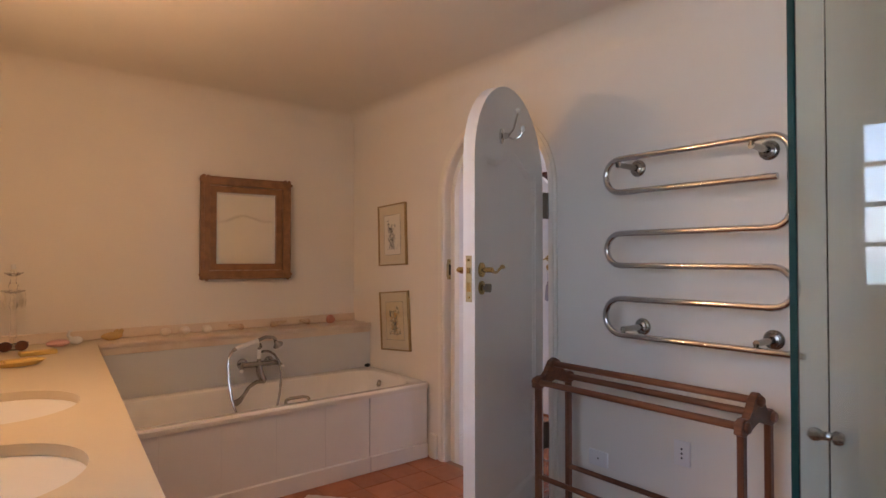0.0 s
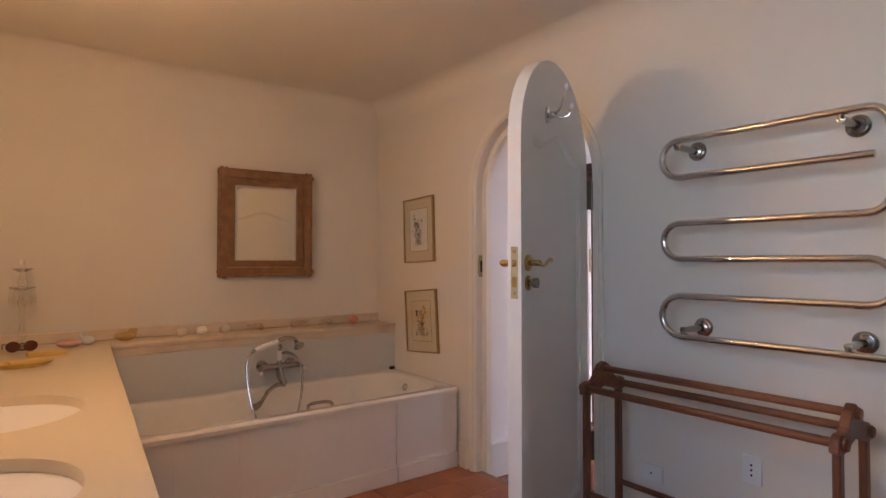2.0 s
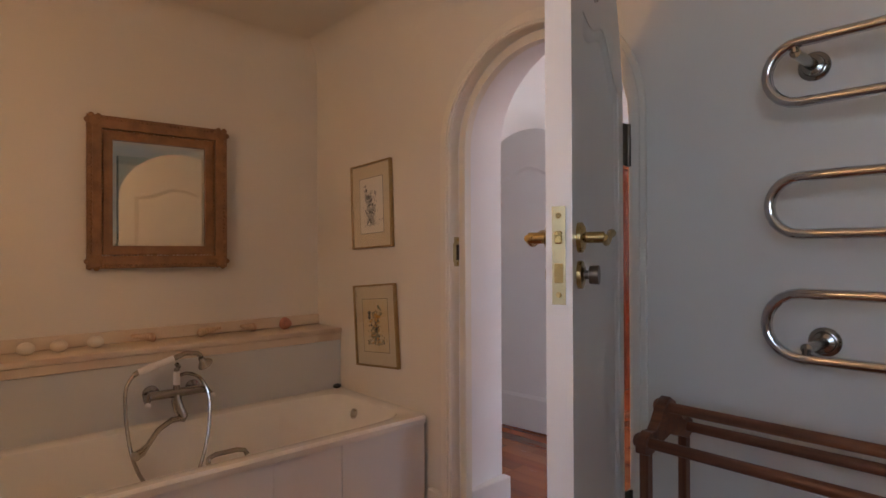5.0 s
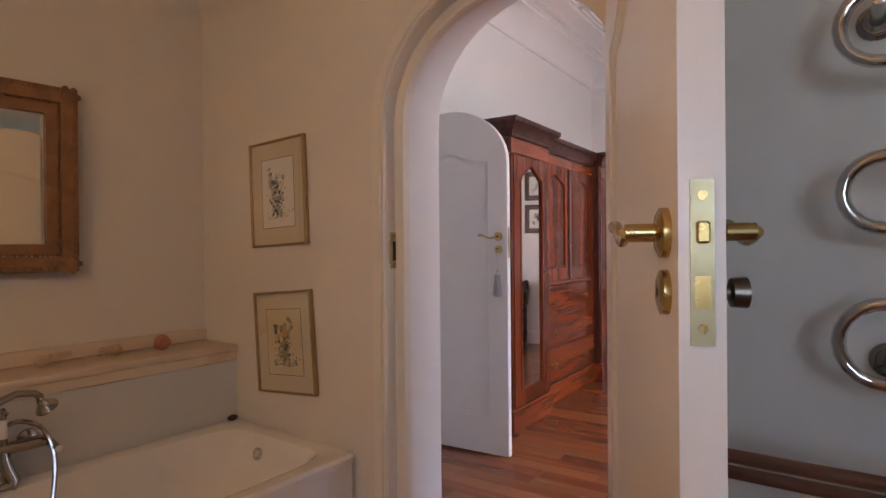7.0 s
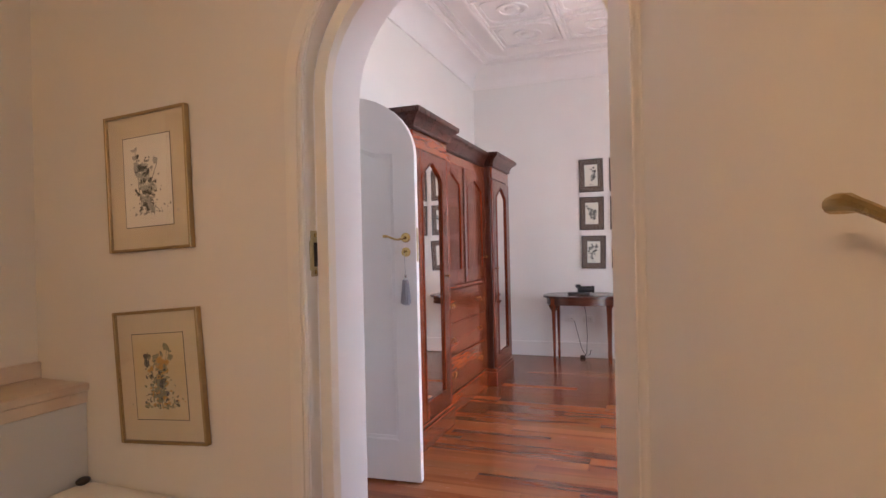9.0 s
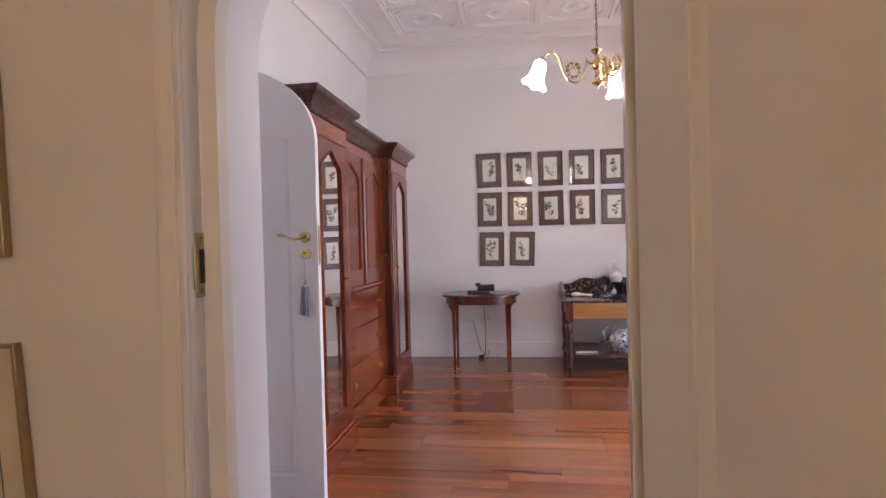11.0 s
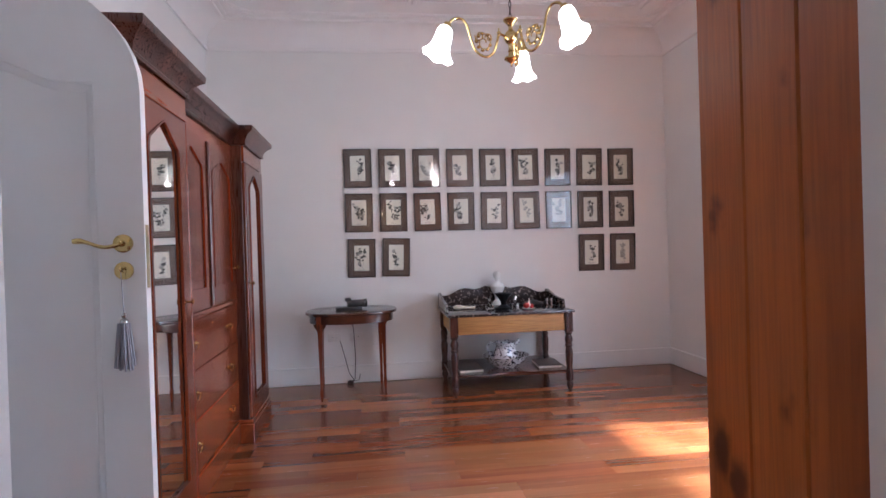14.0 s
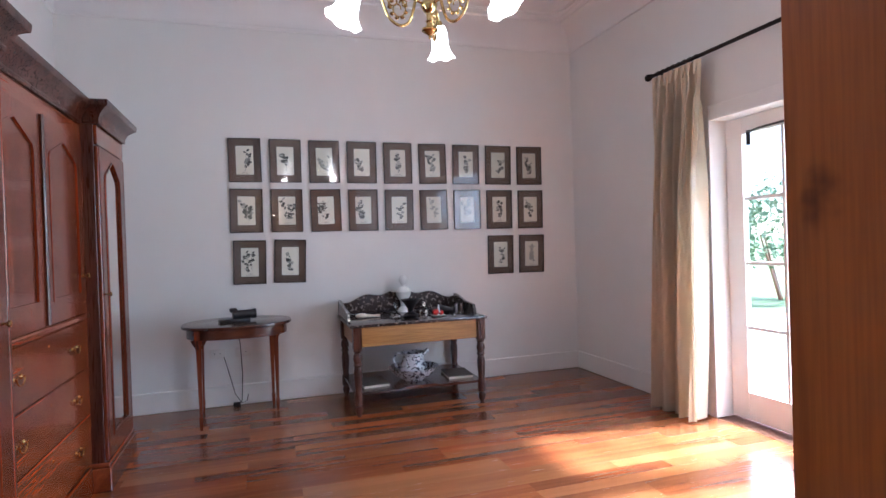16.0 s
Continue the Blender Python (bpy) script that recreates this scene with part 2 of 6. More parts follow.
GROUT = mat("tile_grout", (0.25, 0.17, 0.12), 0.9)
PAPER = mat("aged_paper", (0.74, 0.70, 0.60), 0.8, vary=0.04, scale=5)
PAPER_Y = mat("yellowed_paper", (0.62, 0.50, 0.28), 0.8, vary=0.08, scale=6, second=(0.66, 0.58, 0.38), seconds=(0.45, 0.7), sscale=5)
MOUNT_CREAM = mat("cream_mount", (0.62, 0.53, 0.36), 0.8, vary=0.05, scale=5)
MOUNT_BROWN = mat("brown_mount", (0.120, 0.074, 0.050), 0.7, vary=0.08, scale=9)
INK = mat("print_ink", (0.06, 0.06, 0.05), 0.8, vary=0.35, scale=40)
INK_SOFT = mat("print_ink_pale", (0.34, 0.33, 0.29), 0.8, vary=0.3, scale=40)
INK_OLIVE = mat("print_ink_olive", (0.22, 0.21, 0.12), 0.8, vary=0.35, scale=40)
INK_OCHRE = mat("print_ink_ochre", (0.50, 0.27, 0.06), 0.8, vary=0.3, scale=40)
BLACKFRAME = mat("black_frame", (0.028, 0.020, 0.017), 0.35, vary=0.2)
CLEAR = glass("picture_glass", (1, 1, 1), 0.0, 1.4)
PANE = glass("window_glass", (1, 1, 1))
SHOWERGLASS = glass("shower_glass", (0.90, 0.96, 0.94))
GLASSEDGE = mat("glass_edge", (0.012, 0.05, 0.045), 0.15)
CRYSTAL = glass("crystal", (0.98, 0.97, 0.94), 0.02, 1.5)
SHADE = glow("lit_opal_shade", (1.0, 0.93, 0.82), 1.0)
BULB = glow("lit_bulb", (1.0, 0.72, 0.38), 2.5)
CURTAIN = mat("linen_curtain", (0.80, 0.71, 0.57), 0.9, vary=0.06, scale=20, bump=0.3, bump_scale=200)
_n, _l = CURTAIN.node_tree.nodes, CURTAIN.node_tree.links     # daylight glows through the cloth
_t, _m = _n.new("ShaderNodeBsdfTranslucent"), _n.new("ShaderNodeMixShader")
_t.inputs["Color"].default_value, _m.inputs[0].default_value = (0.72, 0.58, 0.42, 1), 0.28
_l.new(_n["Principled BSDF"].outputs[0], _m.inputs[1]); _l.new(_t.outputs[0], _m.inputs[2]); _l.new(_m.outputs[0], _n["Material Output"].inputs[0])
TASSEL = mat("grey_silk_tassel", (0.30, 0.29, 0.32), 0.5, vary=0.25, scale=40, stretch=(6, 6, 0.4))
BLACKMARBLE = mat("black_marble", (0.030, 0.021, 0.020), 0.15, vary=0.4, scale=20, second=(0.26, 0.21, 0.18), seconds=(0.56, 0.66), sscale=42, coat=0.3)
BLUEWHITE = mat("blue_white_china", (0.75, 0.75, 0.77), 0.15, vary=0.03, second=(0.030, 0.030, 0.055), seconds=(0.53, 0.56), sscale=46, coat=0.4)
WHITECHINA = mat("white_china", (0.78, 0.77, 0.74), 0.25, vary=0.03)
PLASTIC_W = mat("white_plastic", (0.75, 0.73, 0.70), 0.35, vary=0.02)
BLACKPL = mat("black_plastic", (0.012, 0.012, 0.013), 0.35)
RED = mat("red_lacquer", (0.45, 0.03, 0.025), 0.3)
YELLOW = mat("yellow_soap_box", (0.70, 0.48, 0.12), 0.45, vary=0.08)
PINK = mat("pink_soap", (0.72, 0.42, 0.38), 0.5, vary=0.08)
SHELL = mat("sea_shell", (0.62, 0.46, 0.30), 0.45, vary=0.3, scale=30, second=(0.42, 0.22, 0.13), seconds=(0.5, 0.7), sscale=25, bump=0.4, bump_scale=90)
SHELL_P = mat("rosy_shell", (0.52, 0.22, 0.15), 0.45, vary=0.3, scale=30, bump=0.5, bump_scale=90)
EGG = mat("pale_stone_egg", (0.76, 0.68, 0.56), 0.3, vary=0.08, scale=20)
LENS = mat("brown_sunglass_lens", (0.10, 0.035, 0.02), 0.08, vary=0.1)
TOWEL = mat("white_towelling", (0.72, 0.68, 0.62), 0.95, vary=0.06, scale=30, bump=0.8, bump_scale=150)
CARD = mat("printed_card", (0.11, 0.09, 0.08), 0.5, vary=0.3, scale=25)
LEAF = mat("garden_leaf", (0.12, 0.18, 0.09), 0.6, vary=0.4, scale=8)
GRASS = mat("garden_lawn", (0.10, 0.15, 0.05), 0.9, vary=0.3, scale=4)
PAVING = mat("pale_paving", (0.45, 0.42, 0.38), 0.8, vary=0.1, scale=4)


# ---- mesh helpers ----
def box(bm, a, b, bevel=0.0, seg=1):
    m = Matrix.LocRotScale([(p + q) / 2 for p, q in zip(a, b)], None, [abs(q - p) for p, q in zip(a, b)])
    vs = bmesh.ops.create_cube(bm, size=1, matrix=m)["verts"]
    if bevel:
        es = list({e for v in vs for e in v.link_edges})
        bmesh.ops.bevel(bm, geom=es, offset=bevel, segments=seg, affect="EDGES", profile=0.5)


def cyl(bm, p, q, r, r2=None, n=14):
    p, q = Vector(p), Vector(q)
    m = Matrix.Translation((p + q) / 2) @ (q - p).to_track_quat("Z", "Y").to_matrix().to_4x4()
    bmesh.ops.create_cone(bm, cap_ends=True, segments=n, radius1=r, radius2=r if r2 is None else r2, depth=(q - p).length, matrix=m)


def ball(bm, p, r, scale=(1, 1, 1), n=12):
    bmesh.ops.create_uvsphere(bm, u_segments=n, v_segments=max(6, n // 2 + 2), radius=r, matrix=Matrix.LocRotScale(p, None, scale))


def lathe(bm, prof, m=Matrix(), n=24, wave=None):
    """Turns a profile of (radius, height) about z. wave: (count, depth) ruffles the last rings."""
    rings = []
    for i, (r, z) in enumerate(prof):
        ring = []
        for k in range(n):
            a = 2 * math.pi * k / n
            rr, zz = r, z
            if wave and i >= len(prof) - 4:
                w = wave[1] * (i - len(prof) + 5) / 4 * math.cos(wave[0] * a)
                rr, zz = r + w * 0.6, z + w
            ring.append(bm.verts.new(m @ Vector((rr * math.cos(a), rr * math.sin(a), zz))))
        rings.append(ring)
    for u, v in zip(rings, rings[1:]):
        for k in range(n):
            bm.faces.new((u[k], u[(k + 1) % n], v[(k + 1) % n], v[k]))
    for ring, r in ((rings[0], prof[0][0]), (rings[-1], prof[-1][0])):
        if 1e-5 < r and not wave:
            bm.faces.new(ring if ring is rings[-1] else ring[::-1])


def tube(bm, pts, r, n=10, closed=False):
    pts = [Vector(p) for p in pts]
    rings = []
    up = None
    for i, p in enumerate(pts):
        a, b = pts[max(0, i - 1)], pts[min(len(pts) - 1, i + 1)]
        d = (b - a).normalized()
        if up is None:
            up = d.orthogonal().normalized()
        up = (up - d * up.dot(d)).normalized()
        s = d.cross(up)
        rr = r[i] if isinstance(r, (list, tuple)) else r
        rings.append([bm.verts.new(p + (up * math.cos(2 * math.pi * k / n) + s * math.sin(2 * math.pi * k / n)) * rr) for k in range(n)])
    for u, v in zip(rings, rings[1:]):
        for k in range(n):
            bm.faces.new((u[k], u[(k + 1) % n], v[(k + 1) % n], v[k]))
    bm.faces.new(rings[0][::-1]); bm.faces.new(rings[-1])


def prism(bm, poly, vec, m=Matrix()):
    """A flat outline of 3D points, carried along vec."""
    vec = Vector(vec)
    a = [bm.verts.new(m @ Vector(p)) for p in poly]
    b = [bm.verts.new(m @ (Vector(p) + vec)) for p in poly]
    bm.faces.new(a[::-1]); bm.faces.new(b)
    for i in range(len(a)):
        j = (i + 1) % len(a)
        bm.faces.new((a[i], a[j], b[j], b[i]))


def band(bm, inner, outer, vec, m=Matrix(), closed=False):
    """A strip between two outlines of equal length, carried along vec."""
    vec = Vector(vec)
    q = [[bm.verts.new(m @ (Vector(p) + d)) for p in line] for line in (inner, outer) for d in (Vector(), vec)]
    n = len(inner)
    for i in range(n if closed else n - 1):
        j = (i + 1) % n
        for s, t in ((0, 2), (2, 3), (3, 1), (1, 0)):
            bm.faces.new((q[s][i], q[s][j], q[t][j], q[t][i]))
    if not closed:
        for i in (0, n - 1):
            bm.faces.new((q[0][i], q[2][i], q[3][i], q[1][i]))


def mesh_of(name, bm, material, smooth=True):
    bmesh.ops.recalc_face_normals(bm, faces=bm.faces)
    me = bpy.data.meshes.new(name)
    if smooth:
        for f in bm.faces:
            f.smooth = True
        for e in bm.edges:
            if len(e.link_faces) != 2 or e.calc_face_angle(0) > radians(35):
                e.smooth = False
    bm.to_mesh(me)
    bm.free()
    me.materials.append(material)
    return me


def part(name, bm, material, parent, label=""):
    ob = new(name, mesh_of(name, bm, material))
    ob.parent = parent
    return tagged(ob, label)


def thing(name, label, category, m, group=""):
    ob = new(name)
    ob.empty_display_size = 0.1
    ob.matrix_world = m
    return tagged(ob, label, category, group)


def solid(name, bm, material, label, category, m=Matrix(), group="", kind=""):
    ob = new(name, mesh_of(name, bm, material))
    ob.matrix_world = m
    return tagged(ob, label, category, group, kind)


def structure(name, bm, material, label, category, m=Matrix()):
    return solid(name, bm, material, label, category, m, kind="structure")


def arch(half, spring, rise, n=20, foot=0.0):
    """Half-width, springing and rise of an arched outline, from one foot over the top to the other, as (across, height)."""
    pts = [(-half, foot), (-half, spring)]
    pts += [(-half * math.cos(math.pi * k / n), spring + rise * math.sin(math.pi * k / n)) for k in range(1, n)]
    return pts + [(half, spring), (half, foot)]


# ---- structure: bathroom ----
FB = 0.06                     # the tiled bathroom floor lies a little above the boards
BX, CY = 2.345, 2.525        # face of the wall with the arch; middle of the arch
SPRING = 1.66
WB = 2.70                     # bedroom face of the thick wall


def arched_wall(bm, x0, x1, y0, y1, top, near, far):
    """A wall with an arched opening that may splay: near and far are (half, spring, rise) at x0 and x1."""
    rows = []
    for x, (h, sp, ri) in ((x0, near), (x1, far)):
        rows.append([bm.verts.new(p) for p in [(x, y0, 0)] + [(x, CY + p, z) for p, z in arch(h, sp, ri)] + [(x, y1, 0), (x, y1, top), (x, y0, top)]])
    a, b = rows
    bm.faces.new(a[::-1]); bm.faces.new(b)
    for i in range(len(a)):
        j = (i + 1) % len(a)
        bm.faces.new((a[i], a[j], b[j], b[i]))


bm = bmesh.new()
arched_wall(bm, BX, BX + 0.047, -1.55, 4.3, 2.6, (0.415, SPRING, 0.39), (0.415, SPRING, 0.39))
structure("wall_east", bm, PLASTER, "cream plastered bathroom wall with an arched doorway", "wall")
bm = bmesh.new()
arched_wall(bm, BX + 0.047, WB, -1.55, 4.3, 3.7, (0.412, 1.67, 0.385), (0.452, 1.70, 0.42))
structure("wall_reveal", bm, REVEAL, "white painted thick wall with a deep arched reveal", "wall")
# raised band round the doorway
bm = bmesh.new()
inn, out = arch(0.415, SPRING, 0.39, foot=FB), arch(0.468, SPRING, 0.443, foot=FB)
band(bm, [(BX - 0.012, CY + p, z) for p, z in inn], [(BX - 0.012, CY + p, z) for p, z in out], (0.011, 0, 0))
inn, out = arch(0.424, SPRING, 0.399, foot=FB), arch(0.452, SPRING, 0.427, foot=FB)
band(bm, [(BX - 0.019, CY + p, z) for p, z in inn], [(BX - 0.019, CY + p, z) for p, z in out], (0.006, 0, 0))
bmesh.ops.bevel(bm, geom=bm.edges[:], offset=0.002, segments=1, affect="EDGES")
structure("trim_arch", bm, CREAM, "cream painted moulding round the bathroom arch", "door trim")
# stop bead on the edge of the reveal
bm = bmesh.new()
inn, out = arch(0.378, SPRING, 0.352, foot=0.001), arch(0.4145, SPRING, 0.388, foot=0.001)
band(bm, [(BX + 0.049, CY + p, z) for p, z in inn], [(BX + 0.049, CY + p, z) for p, z in out], (0.035, 0, 0))
structure("trim_stop", bm, CREAM, "cream painted door stop inside the arch", "door trim")

bm = bmesh.new()
box(bm, (-0.6, 4.04, 0), (BX, 4.19, 2.6))
structure("wall_north", bm, PLASTER, "cream plastered wall above the bath", "wall")
bm = bmesh.new()
for a, b in (((-0.74, -3.2, 0), (-0.59, -1.30, 2.6)), ((-0.74, -0.366, 0), (-0.59, 2.75, 2.6)), ((-0.74, -1.30, 0), (-0.59, -0.366, 1.12)), ((-0.74, -1.30, 1.98), (-0.59, -0.366, 2.6))):
    box(bm, a, b)
structure("wall_west", bm, PLASTER, "cream plastered wall with a window behind the basins", "wall", VAN)
bm = bmesh.new()
box(bm, (-1.2, -1.55, 0), (BX, -1.4, 2.6))
structure("wall_south", bm, PLASTER, "cream plastered bathroom end wall", "wall")
bm = bmesh.new()
box(bm, (-1.2, -1.55, 2.37), (BX, 4.04, 2.5))
R = 0.13              # a soft rounded joint with the walls
arc = [(R * (1 - math.cos(radians(9 * k))), R * (1 - math.sin(radians(9 * k)))) for k in range(11)]
prism(bm, [(BX + 0.001, -1.4, 2.371)] + [(BX - d, -1.4, 2.371 - h) for d, h in arc], (0, 5.44, 0))
prism(bm, [(-0.6, 4.041, 2.371)] + [(-0.6, 4.04 - d, 2.371 - h) for d, h in arc], (BX + 0.6, 0, 0))
structure("ceiling_bath", bm, PLASTER, "low cream plastered bathroom ceiling", "ceiling")
bm = bmesh.new()
box(bm, (-1.2, -1.55, -0.1), (BX + 0.045, 4.2, FB - 0.004))
floor_bath = structure("floor_bath", bm, GROUT, "terracotta tiled bathroom floor", "floor")
bm = bmesh.new()
box(bm, (BX - 0.028, CY + 0.469, FB), (BX - 0.001, 3.066, FB + 0.15), 0.006)
box(bm, (BX - 0.022, 0.75, FB), (BX - 0.001, CY - 0.469, FB + 0.12), 0.005)
structure("baseboard_bath", bm, CREAM, "cream painted skirting beside the arch", "skirting")
bm = bmesh.new()
box(bm, (BX + 0.10, CY + 0.395, 0), (WB - 0.002, CY + 0.440, 0.20), 0.004)
structure("baseboard_reveal", bm, PAINT, "white skirting block in the reveal", "skirting")


def window_leaf(name, m, w, h, cols, rows, stile, rail, bottom, label, depth=0.045, bar=0.022, pane=PANE):
    """A glazed leaf in its own plane: x across, z up, y its thickness."""
    root = thing(name, label, "window", m)
    root["kind"] = "structure"
    bm = bmesh.new()
    box(bm, (0, 0, 0), (stile, depth, h), 0.003); box(bm, (w - stile, 0, 0), (w, depth, h), 0.003)
    box(bm, (stile, 0.001, 0), (w - stile, depth - 0.001, bottom), 0.003); box(bm, (stile, 0.001, h - rail), (w - stile, depth - 0.001, h), 0.003)
    part("window_frame", bm, PAINT, root)
    gw, gh = (w - 2 * stile), (h - rail - bottom)
    for k in range(1, cols):
        bm = bmesh.new(); x = stile + gw * k / cols
        box(bm, (x - bar / 2, 0.006, bottom), (x + bar / 2, depth - 0.006, h - rail)); part("glazing_bar", bm, PAINT, root)
    for k in range(1, rows):
        bm = bmesh.new(); z = bottom + gh * k / rows
        box(bm, (stile, 0.008, z - bar / 2), (w - stile, depth - 0.008, z + bar / 2)); part("glazing_bar", bm, PAINT, root)
    for i in range(cols):
        for j in range(rows):
            bm = bmesh.new()
            box(bm, (stile + gw * i / cols, depth / 2 - 0.002, bottom + gh * j / rows), (stile + gw * (i + 1) / cols, depth / 2 + 0.002, bottom + gh * (j + 1) / rows))
            p = part("pane", bm, pane, root); p.visible_shadow = False
    return root


window_leaf("window_1", VAN @ pose(-0.66, -1.299, 1.121, 0, 0, 90), 0.932, 0.858, 4, 4, 0.05, 0.05, 0.05, "white small-paned bathroom window")


# ---- structure: bedroom ----
LW, FW, RW = 4.05, 5.035, -0.36     # left, far and right walls in the bedroom's own measure
bm = bmesh.new()
box(bm, (FW, RW - 0.3, 0), (FW + 0.2, LW + 0.2, 3.7))
structure("wall_far", bm, PLASTER_BED, "white plastered bedroom wall hung with prints", "wall", BED)
bm = bmesh.new()
box(bm, (-0.05, LW, 0), (0.42, LW + 0.2, 3.7)); box(bm, (1.30, LW, 0), (FW, LW + 0.2, 3.7)); box(bm, (0.42, LW, 2.15), (1.30, LW + 0.2, 3.7))
# unseen box behind the passage opening, added to keep sky light out
box(bm, (0.30, LW + 0.9, 0), (1.45, LW + 1.0, 2.4)); box(bm, (0.30, LW + 0.2, 0), (0.35, LW + 0.9, 2.4)); box(bm, (1.40, LW + 0.2, 0), (1.45, LW + 0.9, 2.4)); box(bm, (0.30, LW + 0.2, 2.4), (1.45, LW + 1.0, 2.5))
structure("wall_left", bm, PLASTER_BED, "white plastered bedroom wall behind the wardrobe, with an unseen added box closing the passage", "wall", BED)
FD0, FD1, FDT = 0.45, 3.29, 2.15    # french door opening; FD0 pushed out of view to let in more light
bm = bmesh.new()
box(bm, (-0.1, RW - 0.3, 0), (FD0, RW, 3.7)); box(bm, (FD1, RW - 0.3, 0), (FW, RW, 3.7)); box(bm, (FD0, RW - 0.3, FDT), (FD1, RW, 3.7))
structure("wall_right", bm, PLASTER_BED, "white plastered bedroom wall with french doors", "wall", BED)
bm = bmesh.new()
box(bm, (-0.12, RW - 0.3, -0.12), (FW, LW + 1.0, -0.004))
floor_bed = structure("floor_bedroom", bm, SUBFLOOR, "polished red-brown hardwood board floor", "floor", BED)
# pressed ceiling: slab, cornice, border and coffers in one mesh
CZ = 3.34
bm = bmesh.new()
box(bm, (-0.1, RW - 0.3, CZ), (FW + 0.1, LW + 0.1, CZ + 0.15))
prof = [(0, 0), (0.02, 0), (0.022, 0.025), (0.012, 0.03)]
prof += [(0.012 + 0.19 * (1 - math.cos(radians(9 * k))), 0.035 + 0.17 * math.sin(radians(9 * k))) for k in range(11)]
prof += [(0.215, 0.205), (0.215, 0.225), (0.25, 0.232), (0.25, 0.2405), (0, 0.2405)]
zb = 3.10
prism(bm, [(FW - d, RW, zb + h) for d, h in prof], (0, LW - RW, 0))
prism(bm, [(0, LW - d, zb + h) for d, h in prof], (FW, 0, 0))
prism(bm, [(0, RW + d, zb + h) for d, h in prof], (FW, 0, 0))
prism(bm, [(d, RW, zb + h) for d, h in prof], (0, LW - RW, 0))


def rrect(x0, y0, x1, y1, r, n=8):
    pts = []
    for cx, cy, a0 in ((x1 - r, y1 - r, 0), (x0 + r, y1 - r, 90), (x0 + r, y0 + r, 180), (x1 - r, y0 + r, 270)):
        pts += [(cx + r * math.cos(radians(a0 + 90 * k / n)), cy + r * math.sin(radians(a0 + 90 * k / n))) for k in range(n + 1)]
    return pts


def raised(x0, y0, x1, y1, r, w, h):
    band(bm, [(x, y, CZ - h) for x, y in rrect(x0 + w, y0 + w, x1 - w, y1 - w, max(0.01, r - w))], [(x, y, CZ - h) for x, y in rrect(x0, y0, x1, y1, r)], (0, 0, h - 0.0005), closed=True)


raised(0.28, RW + 0.28, FW - 0.28, LW - 0.28, 0.26, 0.03, 0.018)
raised(0.32, RW + 0.32, FW - 0.32, LW - 0.32, 0.22, 0.012, 0.010)
X0, Y0, NX, NY, PW = 0.62, RW + 0.42, 6, 5, 0.682
for i in range(NX):
    for j in range(NY):
        ax, ay = X0 + i * 0.64, Y0 + j * PW + 0.08
        raised(ax + 0.03, ay + 0.03, ax + 0.61, ay + PW - 0.03, 0.03, 0.022, 0.020)
        raised(ax + 0.075, ay + 0.075, ax + 0.565, ay + PW - 0.075, 0.12, 0.016, 0.014)
        raised(ax + 0.19, ay + 0.20, ax + 0.45, ay + PW - 0.20, 0.125, 0.03, 0.016)
        lathe(bm, [(0.0, CZ - 0.022), (0.05, CZ - 0.018), (0.07, CZ - 0.001)], Matrix.Translation((ax + 0.32, ay + PW / 2, 0)), 12)
for j in range(NY + 1):
    y = Y0 + j * PW + 0.08
    box(bm, (X0, y - 0.022, CZ - 0.028), (X0 + NX * 0.64, y + 0.022, CZ - 0.0005), 0.008)
structure("ceiling_bedroom", bm, CEIL_BED, "white pressed bedroom ceiling with moulded coffers and cornice", "ceiling", BED)
bm = bmesh.new()
box(bm, (FW - 0.020, RW, 0), (FW - 0.001, LW - 0.001, 0.165), 0.005)
box(bm, (FD1 + 0.07, RW + 0.001, 0), (FW - 0.02, RW + 0.02, 0.165), 0.005)
structure("baseboard_bedroom", bm, PAINT, "white painted bedroom skirting", "skirting", BED)

# french doors: casing, two glazed leaves, a third added unseen to admit light
bm = bmesh.new()
box(bm, (FD1 - 0.07, RW - 0.20, 0), (FD1 - 0.001, RW + 0.012, FDT), 0.003); box(bm, (FD0 + 0.001, RW - 0.20, 0), (FD0 + 0.07, RW + 0.012, FDT), 0.003)
box(bm, (FD0 + 0.07, RW - 0.20, FDT - 0.10), (FD1 - 0.07, RW + 0.010, FDT - 0.001), 0.003)
structure("french_door_frame", bm, PAINT, "white painted french door frame", "door frame", BED)
LEAFW = (FD1 - FD0 - 0.14) / 3
window_leaf("french_door_1", BED @ pose(FD0 + 0.07 + 2 * LEAFW + 0.002, RW - 0.17, 0.01), LEAFW - 0.004, FDT - 0.115, 2, 4, 0.14, 0.11, 0.19, "white glazed french door leaf, closed")
bm = bmesh.new()
sx, sz = FD0 + 0.07 + 3 * LEAFW - 0.20, FDT - 0.30
box(bm, (sx - 0.02, RW - 0.123, sz), (sx + 0.012, RW - 0.113, sz + 0.10), 0.002)
tube(bm, [(sx, RW - 0.116, sz + 0.085), (sx - 0.10, RW - 0.10, sz + 0.095), (sx - 0.42, RW - 0.09, sz + 0.10), (sx - 0.60, RW - 0.10, sz + 0.105)], 0.008, 8)
solid("door_stay", bm, IRON, "black iron stay arm on the french door", "door stay", BED)
window_leaf("french_door_2", BED @ pose(FD0 + 0.072 + LEAFW, RW - 0.17, 0.01), LEAFW - 0.004, FDT - 0.115, 2, 4, 0.14, 0.11, 0.19, "white glazed french door leaf, closed")
